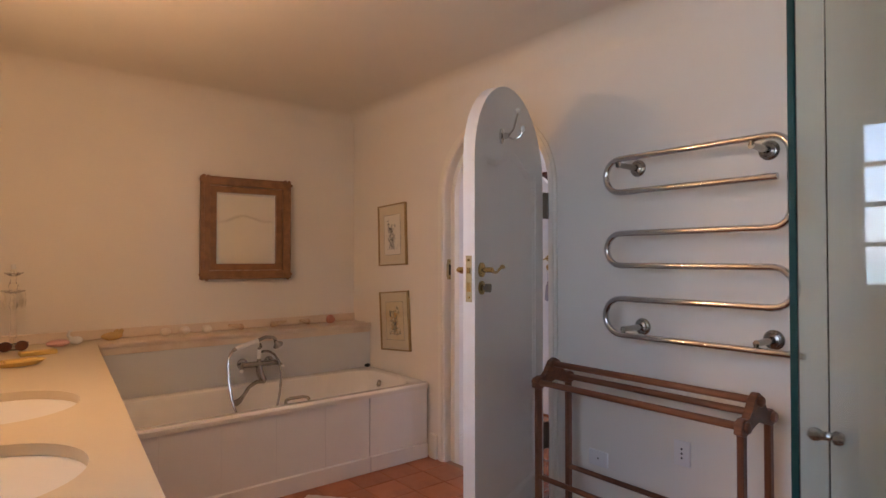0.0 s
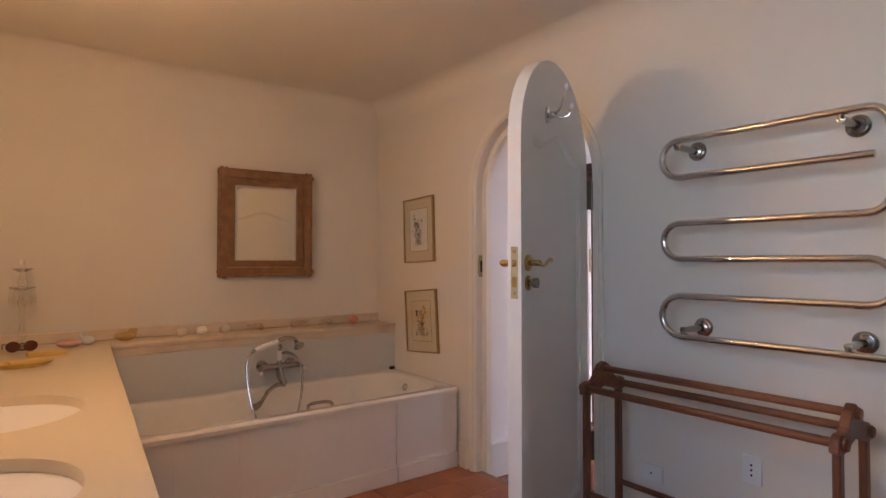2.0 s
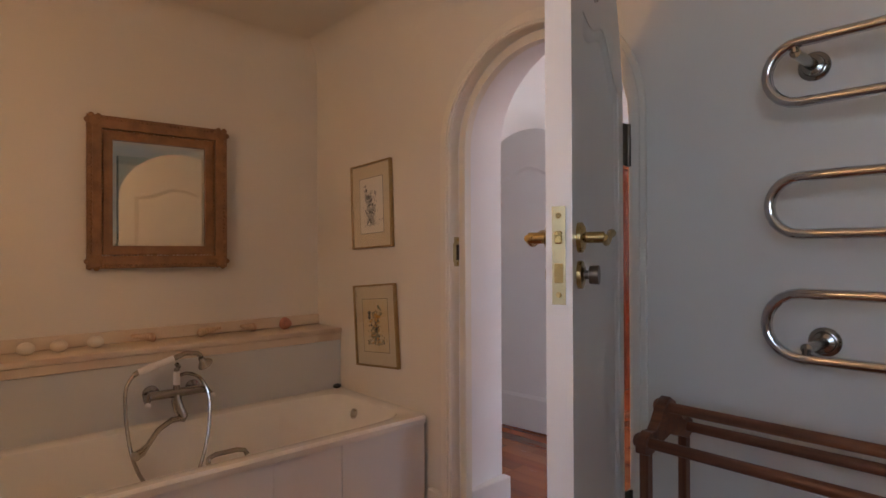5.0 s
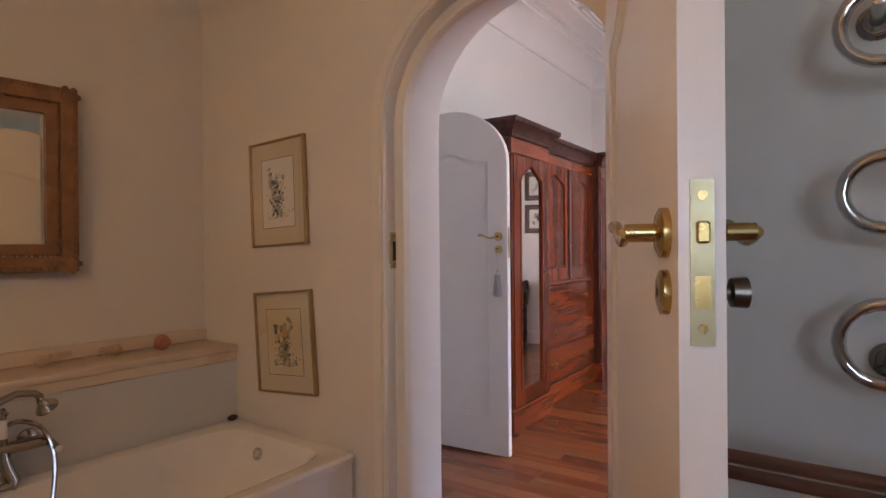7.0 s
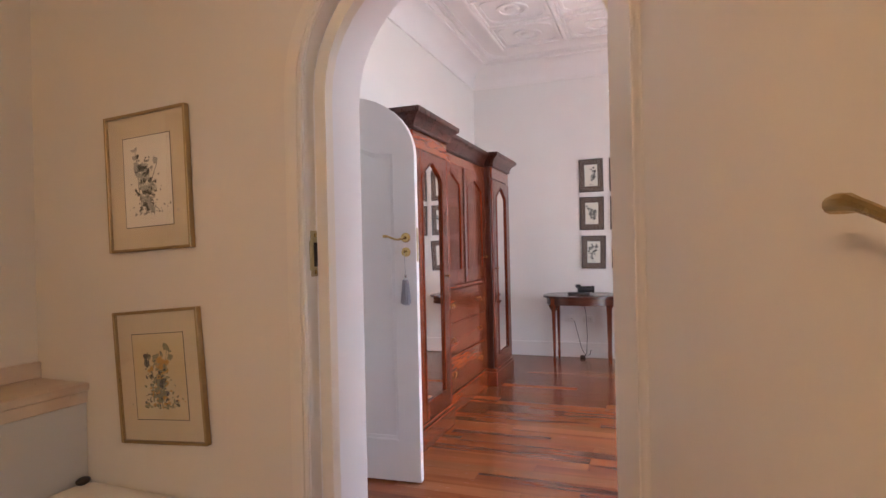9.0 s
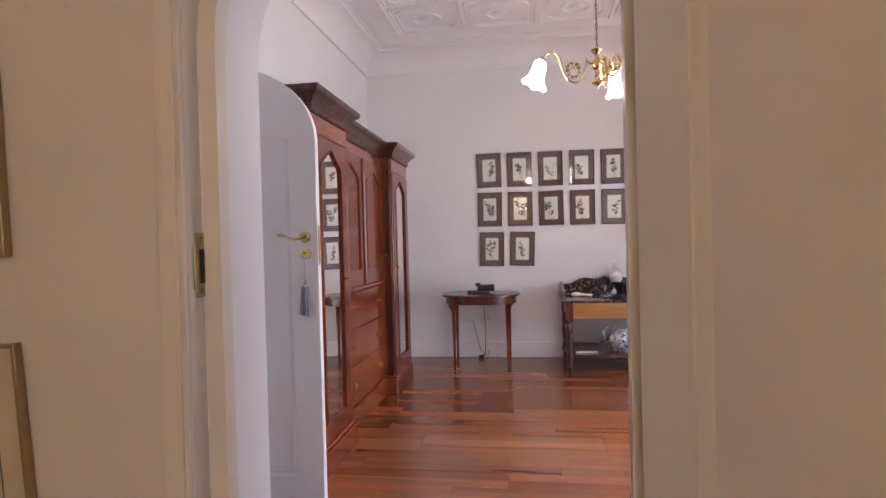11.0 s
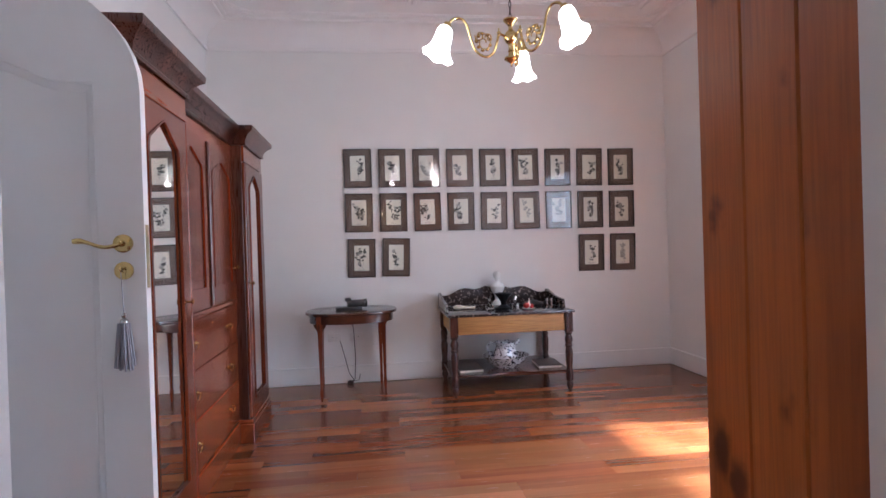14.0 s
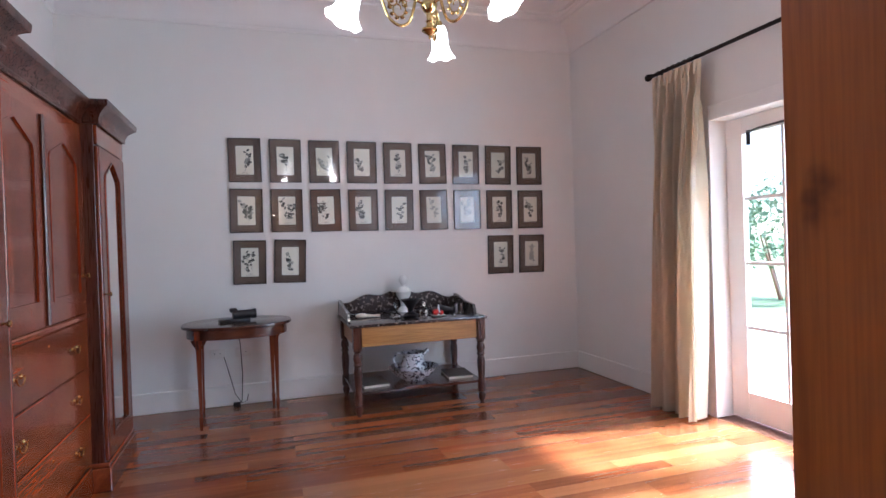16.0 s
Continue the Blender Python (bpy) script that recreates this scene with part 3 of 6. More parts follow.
# unseen third leaf, added so more daylight reaches the open bedroom door
window_leaf("french_door_added", BED @ pose(FD0 + 0.072, RW - 0.17, 0.01), LEAFW - 0.004, FDT - 0.115, 2, 4, 0.14, 0.11, 0.19, "white glazed french door leaf, closed")


# ---- doors ----
def lever(parent, m, name="door_handle", mt=BRASS, size=1.0):
    """A rose with a curled lever: the lever runs along -x of m, its spindle along y."""
    bm = bmesh.new()
    lathe(bm, [(0.0, 0), (0.027 * size, 0), (0.027 * size, 0.008), (0.020 * size, 0.012), (0.010 * size, 0.014), (0.010 * size, 0.045), (0.0, 0.045)], m @ pose(0, 0, 0, -90, 0, 0), 20)
    pts, rad = [], []
    for k in range(13):
        u = k / 12
        pts.append(m @ Vector((-0.124 * size * u + 0.006, 0.045, -0.010 * size * math.sin(u * 5.2))))
        rad.append(size * 0.82 * (0.0085 - 0.002 * math.sin(u * math.pi) + (0.0025 if 0.75 < u < 0.98 else 0)))
    tube(bm, pts, rad, 10)
    return part(name, bm, mt, parent)


def arched_door(name, label, m, width, spring, rise, sides=(1, -1), thick=0.045):
    """A leaf hung at x = 0, along +x; y = 0 is one face, y = -thick the other."""
    root = thing(name, label, "door", m)
    root["kind"] = "structure"
    h = width / 2
    outl = arch(h, spring, rise, foot=0.012)
    s, low = 0.118, 0.225

    def head(inset, foot, up=0.02, crest=0.062):
        """Panel outline with square shoulders and a gently swept crest."""
        hw = h - s - inset
        top = []
        for k in range(21):
            u = -1 + k / 10
            top.append((hw * u, spring + up - inset + (crest * 0.5 * (1 + math.cos(math.pi * u / 0.78)) if abs(u) < 0.78 else 0)))
        return [(-hw, foot)] + top + [(hw, foot)]

    bm = bmesh.new()
    band(bm, [(h + p, -thick, z) for p, z in head(0, 0.012)], [(h + p, -thick, z) for p, z in outl], (0, thick, 0))
    box(bm, (s, -thick + 0.0005, 0.012), (width - s, -0.0005, low))
    bmesh.ops.remove_doubles(bm, verts=bm.verts, dist=0.0002)
    part("leaf_frame", bm, PAINT, root)
    bm = bmesh.new()
    prism(bm, [(h + p, -thick + 0.011, z) for p, z in head(0, low)], (0, thick - 0.022, 0))
    part("panel", bm, PAINT, root)
    for y, sg in ((-0.011, 1), (-thick + 0.011, -1)):
        bm = bmesh.new()      # sloping ogee strip between the frame and the panel
        rows = []
        for inset, out in ((0.0, 0.0085), (0.004, 0.0095), (0.010, 0.0060), (0.018, 0.0045), (0.024, 0.0002)):
            rows.append([bm.verts.new((h + p, y + sg * out, z)) for p, z in head(inset, low + inset)])
        for u, v in zip(rows, rows[1:]):
            for k in range(len(u)):
                bm.faces.new((u[k], u[(k + 1) % len(u)], v[(k + 1) % len(u)], v[k]))
        part("panel_moulding", bm, PAINT, root)
    return root


DB = pose(2.292, 2.108, FB, 0, 0, 204.8)
door_bath = arched_door("door_1", "white arched panelled bathroom door standing open", DB, 0.85, SPRING - FB, 0.350)
hz = 1.251 - FB
lever(door_bath, pose(0.792, 0, hz)); lever(door_bath, pose(0.792, -0.045, hz) @ Matrix.Diagonal((1, -1, 1, 1)), size=1.04)
bm = bmesh.new()
box(bm, (0.85, -0.034, hz - 0.115), (0.8525, -0.011, hz + 0.052))
plate = part("lock_plate", bm, BRASS_PALE, door_bath, "pale brass lock plate")
bm = bmesh.new()
box(bm, (0.852, -0.029, hz - 0.012), (0.859, -0.016, hz + 0.010), 0.002); part("latch", bm, BRASS, plate)
bm = bmesh.new()
box(bm, (0.8523, -0.030, hz - 0.078), (0.8532, -0.015, hz - 0.045)); part("bolt", bm, BRASS, plate)
for dz in (0.036, -0.098):
    bm = bmesh.new(); cyl(bm, (0.852, -0.0225, hz + dz), (0.854, -0.0225, hz + dz), 0.005); part("screw", bm, BRASS, plate)
bm = bmesh.new()
lathe(bm, [(0, 0), (0.025, 0), (0.025, 0.008), (0.017, 0.011), (0, 0.011)], pose(0.792, 0, hz - 0.066, -90), 20)
part("lock_rose", bm, BRASS, door_bath)
bm = bmesh.new()
lathe(bm, [(0, 0.010), (0.008, 0.010), (0.008, 0.018), (0.016, 0.020), (0.017, 0.036), (0, 0.036)], pose(0.792, 0, hz - 0.066, -90), 12)
part("thumb_turn", bm, BRONZE, door_bath, "dull bronze thumb turn")
bm = bmesh.new()
lathe(bm, [(0, 0), (0.025, 0), (0.025, 0.008), (0.017, 0.011), (0.006, 0.011), (0.006, 0.003), (0, 0.003)], pose(0.792, -0.045, hz - 0.066, 90), 20)
part("keyhole_rose", bm, BRASS, door_bath)
# coat hook with porcelain tips
bm = bmesh.new()
HK = pose(0.580, 0, 1.785 - FB) @ Matrix.Scale(1.18, 4)
lathe(bm, [(0, 0), (0.020, 0), (0.020, 0.006), (0.009, 0.010), (0.007, 0.03), (0, 0.03)], HK @ pose(0, 0, 0, -90) @ Matrix.Diagonal((0.8, 1.3, 1, 1)), 16)
tube(bm, [HK @ Vector(p) for p in ((0, 0.028, 0), (0, 0.045, 0.02), (0, 0.055, 0.055), (0, 0.062, 0.075))], 0.0042)
tube(bm, [HK @ Vector(p) for p in ((0, 0.024, -0.004), (0, 0.045, -0.014), (0, 0.068, -0.008), (0, 0.078, 0.012))], 0.0042)
hook = part("coat_hook", bm, CHROME, door_bath, "chrome double coat hook")
for p in ((0, 0.063, 0.080), (0, 0.079, 0.018)):
    bm = bmesh.new(); ball(bm, HK @ Vector(p), 0.0095, (1, 1, 1.35)); part("hook_tip", bm, WHITECHINA, hook, "white porcelain tip")
# brass hinges in dark bronze: the shadow is put into their colour
for z in (0.30, 1.43):
    bm = bmesh.new(); cyl(bm, (-0.036, 0.014, z), (-0.036, 0.014, z + 0.13), 0.007); prism(bm, [(-0.036, 0.012, z), (-0.036, 0.015, z), (0.0, -0.003, z), (0.0, -0.006, z)], (0, 0, 0.13)); prism(bm, [(-0.036, 0.012, z), (-0.036, 0.015, z), (-0.050, 0.022, z), (-0.050, 0.019, z)], (0, 0, 0.13)); part("hinge", bm, BRONZE, door_bath)

# strike plate on the jamb
bm = bmesh.new()
SP = (BX + 0.037, CY + 0.415, 1.228)
box(bm, (SP[0] - 0.018, SP[1] - 0.0025, SP[2] - 0.062), (SP[0] + 0.020, SP[1] - 0.0005, SP[2] + 0.062), 0.0005)
box(bm, (SP[0] - 0.024, SP[1] - 0.003, SP[2] - 0.045), (SP[0] - 0.014, SP[1] - 0.0008, SP[2] + 0.035), 0.0005)
strike = solid("strike_plate", bm, BRASS_PALE, "brass strike plate screwed to the door jamb", "strike plate")
bm = bmesh.new()
box(bm, (SP[0] - 0.006, SP[1] - 0.0032, SP[2] - 0.035), (SP[0] + 0.010, SP[1] - 0.0026, SP[2] + 0.030)); part("slot", bm, BLACKHOLE, strike, "dark latch slot")
for dz in (0.050, -0.050):
    bm = bmesh.new(); cyl(bm, (SP[0] + 0.002, SP[1] - 0.0045, SP[2] + dz), (SP[0] + 0.002, SP[1] - 0.002, SP[2] + dz), 0.0055); part("screw", bm, BRASS, strike)

# bedroom door into the passage, open at right angles
bx0, by0, bx1, by1 = 1.306, 4.03, 1.356, 3.252
DP = BED @ pose(bx0, by0, 0, 0, 0, math.degrees(math.atan2(by1 - by0, bx1 - bx0)))
BW = math.hypot(bx1 - bx0, by1 - by0)
door_bed = arched_door("door_2", "white arched panelled bedroom door standing open", DP, BW, 1.73, 0.335, thick=0.042)
for sgn, y in ((-1, -0.042), (1, 0.0)):
    mm = pose(BW - 0.055, y, 1.298) @ Matrix.Diagonal((1, sgn, 1, 1))
    lever(door_bed, mm, mt=BRASS_BRIGHT, size=0.95)
    bm = bmesh.new()
    lathe(bm, [(0, 0), (0.025, 0), (0.025, 0.007), (0.017, 0.010), (0.006, 0.010), (0.006, 0.003), (0, 0.003)], pose(BW - 0.055, y, 1.222, -90 * sgn), 18)
    part("keyhole_rose", bm, BRASS_BRIGHT, door_bed)
bm = bmesh.new()
box(bm, (BW, -0.032, 1.17), (BW + 0.002, -0.010, 1.35)); part("lock_plate", bm, BRASS_PALE, door_bed)
KX, KY = BW - 0.055, -0.060
key = thing("key_with_tassel", "small key with a grey silk tassel hanging in the bedroom door", "key tassel", DP @ pose(KX, KY, 1.055))
bm = bmesh.new(); cyl(bm, (0, 0.014, 0.172), (0, -0.012, 0.172), 0.003); ball(bm, (0, -0.014, 0.172), 0.009, (0.35, 1, 1)); part("key", bm, BRASS, key)
bm = bmesh.new(); tube(bm, [(0, -0.013, 0.168), (0.001, -0.008, 0.10), (0, 0, 0.045)], 0.0013, 6); part("cord", bm, TASSEL, key)
bm = bmesh.new(); lathe(bm, [(0, 0.052), (0.006, 0.05), (0.008, 0.043), (0.005, 0.036), (0.011, 0.028), (0.011, 0.018), (0, 0.018)], n=14); part("cap", bm, mat("silver_cap", (0.6, 0.58, 0.55), 0.25, metal=1.0), key, "silver cap")
bm = bmesh.new()
for k in range(26):
    a, r = k * 2.4, 0.018 * math.sqrt((k + 1) / 26)
    cyl(bm, (r * 0.8 * math.cos(a), r * 0.8 * math.sin(a), 0.022), (r * 1.5 * math.cos(a), r * 1.1 * math.sin(a), -0.105 - 0.006 * math.sin(k * 5)), 0.0028, n=5)
part("tassel", bm, TASSEL, key)


# ---- bathroom things ----
def outline(x0, x1, y0, y1, n=48, p=2.0):
    cx, cy, a, b = (x0 + x1) / 2, (y0 + y1) / 2, (x1 - x0) / 2, (y1 - y0) / 2
    pts = []
    for k in range(n):
        t = 2 * math.pi * k / n
        c, s = math.cos(t), math.sin(t)
        pts.append((cx + a * math.copysign(abs(c) ** (2 / p), c), cy + b * math.copysign(abs(s) ** (2 / p), s)))
    return pts


TX0, TX1, TY0, TY1, TZ = 0.575, 2.335, 3.075, 3.785, 0.52
tub = thing("bathtub", "white enamelled bathtub with a panelled front", "bathtub", Matrix())
bm = bmesh.new()
levels = [(0.0, TZ - 0.035, 40), (-0.002, TZ - 0.012, 40), (0.006, TZ, 40), (0.05, TZ, 16), (0.066, TZ - 0.006, 9), (0.076, TZ - 0.03, 7), (0.10, TZ - 0.20, 5), (0.14, TZ - 0.33, 4), (0.22, TZ - 0.375, 3), (0.33, TZ - 0.38, 2.5)]
rings = []
for d, z, p in levels:
    dx = d * (1.6 if d > 0.09 else 1.0)
    rings.append([bm.verts.new((x, y, z)) for x, y in outline(TX0 + dx, TX1 - dx, TY0 + d, TY1 - d, 72, p)])
for u, v in zip(rings, rings[1:]):
    for k in range(72):
        bm.faces.new((u[k], u[(k + 1) % 72], v[(k + 1) % 72], v[k]))
bm.faces.new(rings[-1])
part("bowl", bm, ENAMEL, tub)
x = 0.50
for w in [0.28] * 5 + [0.004] + [0.42]:
    if w > 0.01:
        bm = bmesh.new(); box(bm, (x + 0.0002, 3.083, 0.15), (min(x + w, 2.318) - 0.0002, 3.099, TZ - 0.03), 0.0008); part("panel_board", bm, PANEL_W, tub)
    x += w
bm = bmesh.new(); box(bm, (0.50, 3.099, 0.06), (2.318, 3.112, TZ - 0.036)); part("panel_backing", bm, PANEL_W, tub)
bm = bmesh.new(); box(bm, (0.50, 3.069, FB), (1.90, 3.0985, 0.148), 0.003); part("plinth", bm, PANEL_W, tub)
bm = bmesh.new(); box(bm, (1.904, 3.069, FB), (2.318, 3.0985, 0.148), 0.003); part("plinth", bm, PANEL_W, tub)
bm = bmesh.new()
lathe(bm, [(0, 0), (0.024, 0), (0.024, 0.006), (0.016, 0.010), (0.012, 0.006), (0, 0.006)], pose(2.232, 3.50, 0.455, 0, -72, 0), 20)
part("overflow", bm, CHROME, tub, "chrome overflow cover")
bm = bmesh.new()
ball(bm, (2.30, 3.765, TZ + 0.012), 0.016, (1.5, 1, 0.8)); 
part("plug", bm, BLACKPL, tub, "black rubber plug on its chain")

bm = bmesh.new()
tube(bm, [(1.415, 3.138, TZ - 0.002), (1.42, 3.150, TZ + 0.012), (1.445, 3.156, TZ + 0.018), (1.52, 3.156, TZ + 0.018), (1.545, 3.150, TZ + 0.012), (1.55, 3.138, TZ - 0.002)], [0.009, 0.008, 0.0085, 0.0085, 0.008, 0.009], 10)
part("grip_handle", bm, CHROME_DULL, tub, "dull chrome grip on the bath rim")

# grey splash panel, marble ledge
bm = bmesh.new(); box(bm, (0.625, 3.80, TZ - 0.01), (BX - 0.001, 4.039, 0.766), 0.003)
structure("splash_panel", bm, GREYPANEL, "grey boxed panel behind the bath", "panel")
ledge = thing("marble_ledge", "pink-veined marble ledge above the bath", "ledge", Matrix())
bm = bmesh.new(); box(bm, (0.636, 3.785, 0.805), (BX - 0.001, 4.037, 0.830), 0.005, 2); part("slab", bm, PINKSTONE, ledge)
bm = bmesh.new(); box(bm, (0.630, 3.793, 0.766), (BX - 0.001, 4.037, 0.8048), 0.003); part("fascia", bm, PINKSTONE, ledge)
bm = bmesh.new(); box(bm, (0.06, 4.02, 0.8305), (BX - 0.001, 4.0395, 0.885), 0.003); part("upstand", bm, PINKSTONE, ledge)

# vanity: counter with two sunk basins, cupboard below
van = thing("vanity", "vanity with a cream stone top over white cupboards", "vanity", VAN)
ZC = 0.828
basins = ((-0.325, 0.333), (-0.324, 1.026))
bm = bmesh.new()
def rect_ring(c, n=48):
    pts = []
    for k in range(n):
        t = 2 * math.pi * k / n
        dx, dy = math.cos(t), math.sin(t)
        sx = ((0.325 if dx > 0 else 0.255) / abs(dx)) if abs(dx) > 1e-6 else 9
        sy = 0.3465 / abs(dy) if abs(dy) > 1e-6 else 9
        s = min(sx, sy)
        pts.append((c[0] + dx * s, c[1] + dy * s))
    for qx in (0.325, -0.255):
        for qy in (0.3465, -0.3465):
            k = min(range(n), key=lambda i: math.hypot(pts[i][0] - c[0] - qx, pts[i][1] - c[1] - qy))
            pts[k] = (c[0] + qx, c[1] + qy)
    return pts
for c in basins:
    ell = [(c[0] + 0.212 * math.cos(2 * math.pi * k / 48), c[1] + 0.235 * math.sin(2 * math.pi * k / 48)) for k in range(48)]
    band(bm, [(x, y, ZC - 0.03) for x, y in ell], [(x, y, ZC - 0.03) for x, y in rect_ring(c)], (0, 0, 0.03), closed=True)
box(bm, (-0.58, 1.3725, ZC - 0.03), (0.0, 2.60, ZC)); box(bm, (-0.58, -0.42, ZC - 0.03), (0.0, -0.0135, ZC))
box(bm, (-0.012, -0.42, ZC - 0.055), (0.002, 2.36, ZC - 0.0302), 0.003)
part("counter_top", bm, TRAVERTINE, van, "cream stone counter top")
for c in basins:
    bm = bmesh.new()
    prof = [(0.222, -0.031), (0.214, -0.034), (0.205, -0.06), (0.185, -0.11), (0.14, -0.155), (0.07, -0.172), (0.024, -0.174), (0.022, -0.185), (0, -0.185)]
    lathe(bm, prof, Matrix.Translation((c[0], c[1], ZC)) @ Matrix.Diagonal((1, 1.108, 1, 1)), 40)
    b = part("basin", bm, CERAMIC, van, "white sunk oval basin")
    bm = bmesh.new(); lathe(bm, [(0, -0.172), (0.023, -0.171), (0.024, -0.176)], Matrix.Translation((c[0], c[1], ZC)), 16); part("waste", bm, CHROME, b)
    bm = bmesh.new()
    T = Matrix.Translation((-0.525, c[1], ZC))
    lathe(bm, [(0, 0.0005), (0.024, 0.0005), (0.024, 0.006), (0.013, 0.012), (0.012, 0.10), (0, 0.10)], T, 16)
    tube(bm, [T @ Vector((0.10 * (1 - math.cos(a)) * 0.6, 0, 0.09 + 0.055 * math.sin(a))) for a in [math.pi * k / 10 for k in range(11)]], 0.009)
    tap = part("tap", bm, CHROME, van, "chrome basin tap")
    for s in (-1, 1):
        bm = bmesh.new()
        lathe(bm, [(0, 0.0005), (0.02, 0.0005), (0.012, 0.02), (0.012, 0.04), (0.024, 0.045), (0.022, 0.065), (0, 0.07)], T @ Matrix.Translation((0, 0.11 * s, 0)), 14)
        part("tap_handle", bm, CHROME, tap)
bm = bmesh.new(); box(bm, (-0.578, -0.40, FB), (-0.03, 2.36, ZC - 0.0305)); part("body", bm, PANEL_W, van)
bm = bmesh.new(); box(bm, (-0.0295, 1.60, FB), (0.0, 2.36, ZC - 0.0555)); part("end_board", bm, PANEL_W, van)
for k in range(4):
    y = -0.39 + k * 0.48
    bm = bmesh.new(); box(bm, (-0.0295, y + 0.005, 0.14), (-0.012, y + 0.47, ZC - 0.06), 0.003)
    d = part("cupboard_door", bm, PANEL_W, van)
bm = bmesh.new()
for z in (0.635, 0.665):
    tube(bm, [(-0.012, 1.26, z), (0.020, 1.26, z), (0.028, 1.27, z), (0.028, 1.52, z), (0.020, 1.53, z), (-0.012, 1.53, z)], 0.0055, 8)
solid("towel_bar", bm, CHROME, "chrome double towel bar on the vanity side", "towel bar", VAN)


# bath mixer with hand shower
mix = thing("bath_mixer", "chrome bath mixer with hand shower on the splash panel", "bath tap", pose(1.50, 3.80, 0.635) @ Matrix.Scale(1.14, 4))
bm = bmesh.new()
for s in (-1, 1):
    lathe(bm, [(0, 0), (0.030, 0), (0.028, 0.008), (0.014, 0.012), (0.013, 0.05), (0, 0.05)], pose(0.075 * s, 0, 0.0, 90), 18)
tube(bm, [(-0.095, -0.05, 0), (0.095, -0.05, 0)], 0.017, 14)
tube(bm, [(0, -0.05, 0), (0, -0.052, -0.03), (0.006, -0.058, -0.06), (0.018, -0.066, -0.088), (0.010, -0.076, -0.098)], [0.015, 0.019, 0.020, 0.019, 0.014], 12)
tube(bm, [(0.022, -0.07, -0.093), (-0.03, -0.09, -0.088), (-0.085, -0.125, -0.105), (-0.125, -0.155, -0.140), (-0.150, -0.172, -0.156), (-0.172, -0.186, -0.160)], [0.010, 0.011, 0.0095, 0.0095, 0.015, 0.018], 12)
tube(bm, [(0, -0.05, 0), (0, -0.05, 0.045), (0, -0.052, 0.09)], [0.013, 0.010, 0.010], 12)
tube(bm, [(0.0, -0.052, 0.085), (0.0, -0.075, 0.10), (-0.01, -0.085, 0.112)], 0.008, 10)
part("body", bm, CHROME_DULL, mix)
for s in (-1, 1):
    bm = bmesh.new()
    tube(bm, [(0.085 * s, -0.05, 0), (0.105 * s, -0.062, -0.004), (0.112 * s, -0.10, -0.016)], [0.016, 0.013, 0.009], 12)
    lever_part = part("tap_lever", bm, CHROME_DULL, mix)
    bm = bmesh.new(); ball(bm, (0.113 * s, -0.106, -0.018), 0.010, n=10); part("lever_tip", bm, WHITECHINA, lever_part, "white porcelain tip")
bm = bmesh.new(); lathe(bm, [(0, 0), (0.011, 0), (0.013, 0.02), (0.011, 0.05), (0, 0.052)], pose(0, -0.052, 0.03), 12); part("lever", bm, WHITECHINA, mix, "white porcelain diverter lever")
bm = bmesh.new(); tube(bm, [(-0.135, -0.075, 0.098), (-0.10, -0.08, 0.11), (-0.02, -0.088, 0.135)], [0.011, 0.014, 0.012], 12); part("grip", bm, WHITECHINA, mix, "white porcelain shower grip")
bm = bmesh.new()
tube(bm, [(-0.02, -0.088, 0.135), (0.02, -0.09, 0.15), (0.06, -0.092, 0.145), (0.075, -0.095, 0.13)], [0.010, 0.009, 0.009, 0.01], 12)
part("shower_neck", bm, CHROME_DULL, mix)
bm = bmesh.new(); lathe(bm, [(0.010, 0.035), (0.014, 0.020), (0.029, 0.004), (0.029, 0), (0, 0)], pose(0.088, -0.10, 0.100, 10, -35, 0), 18); part("shower_head", bm, CHROME_DULL, mix)
bm = bmesh.new(); tube(bm, [(-0.132, -0.075, 0.099), (-0.15, -0.075, 0.09)], 0.010, 10); part("hose_union", bm, CHROME_DULL, mix)
bm = bmesh.new()
hose = []
ctrl = [(-0.15, -0.075, 0.09), (-0.178, -0.085, 0.04), (-0.180, -0.11, -0.08), (-0.165, -0.15, -0.20), (-0.12, -0.17, -0.29), (-0.05, -0.18, -0.335), (0.02, -0.17, -0.30), (0.075, -0.14, -0.19), (0.105, -0.10, -0.05), (0.088, -0.07, 0.035), (0.04, -0.06, 0.068), (0.0, -0.052, 0.06)]
for i in range(len(ctrl) - 1):
    p0, p1, p2, p3 = [Vector(ctrl[max(0, min(len(ctrl) - 1, i + d))]) for d in (-1, 0, 1, 2)]
    for k in range(6):
        u = k / 6
        hose.append(0.5 * ((2 * p1) + (p2 - p0) * u + (2 * p0 - 5 * p1 + 4 * p2 - p3) * u * u + (3 * p1 - p0 - 3 * p2 + p3) * u ** 3))
tube(bm, hose, [0.0062 + 0.0008 * (i % 2) for i in range(len(hose))], 8)
part("hose", bm, CHROME_DULL, mix, "chrome spiral hose")


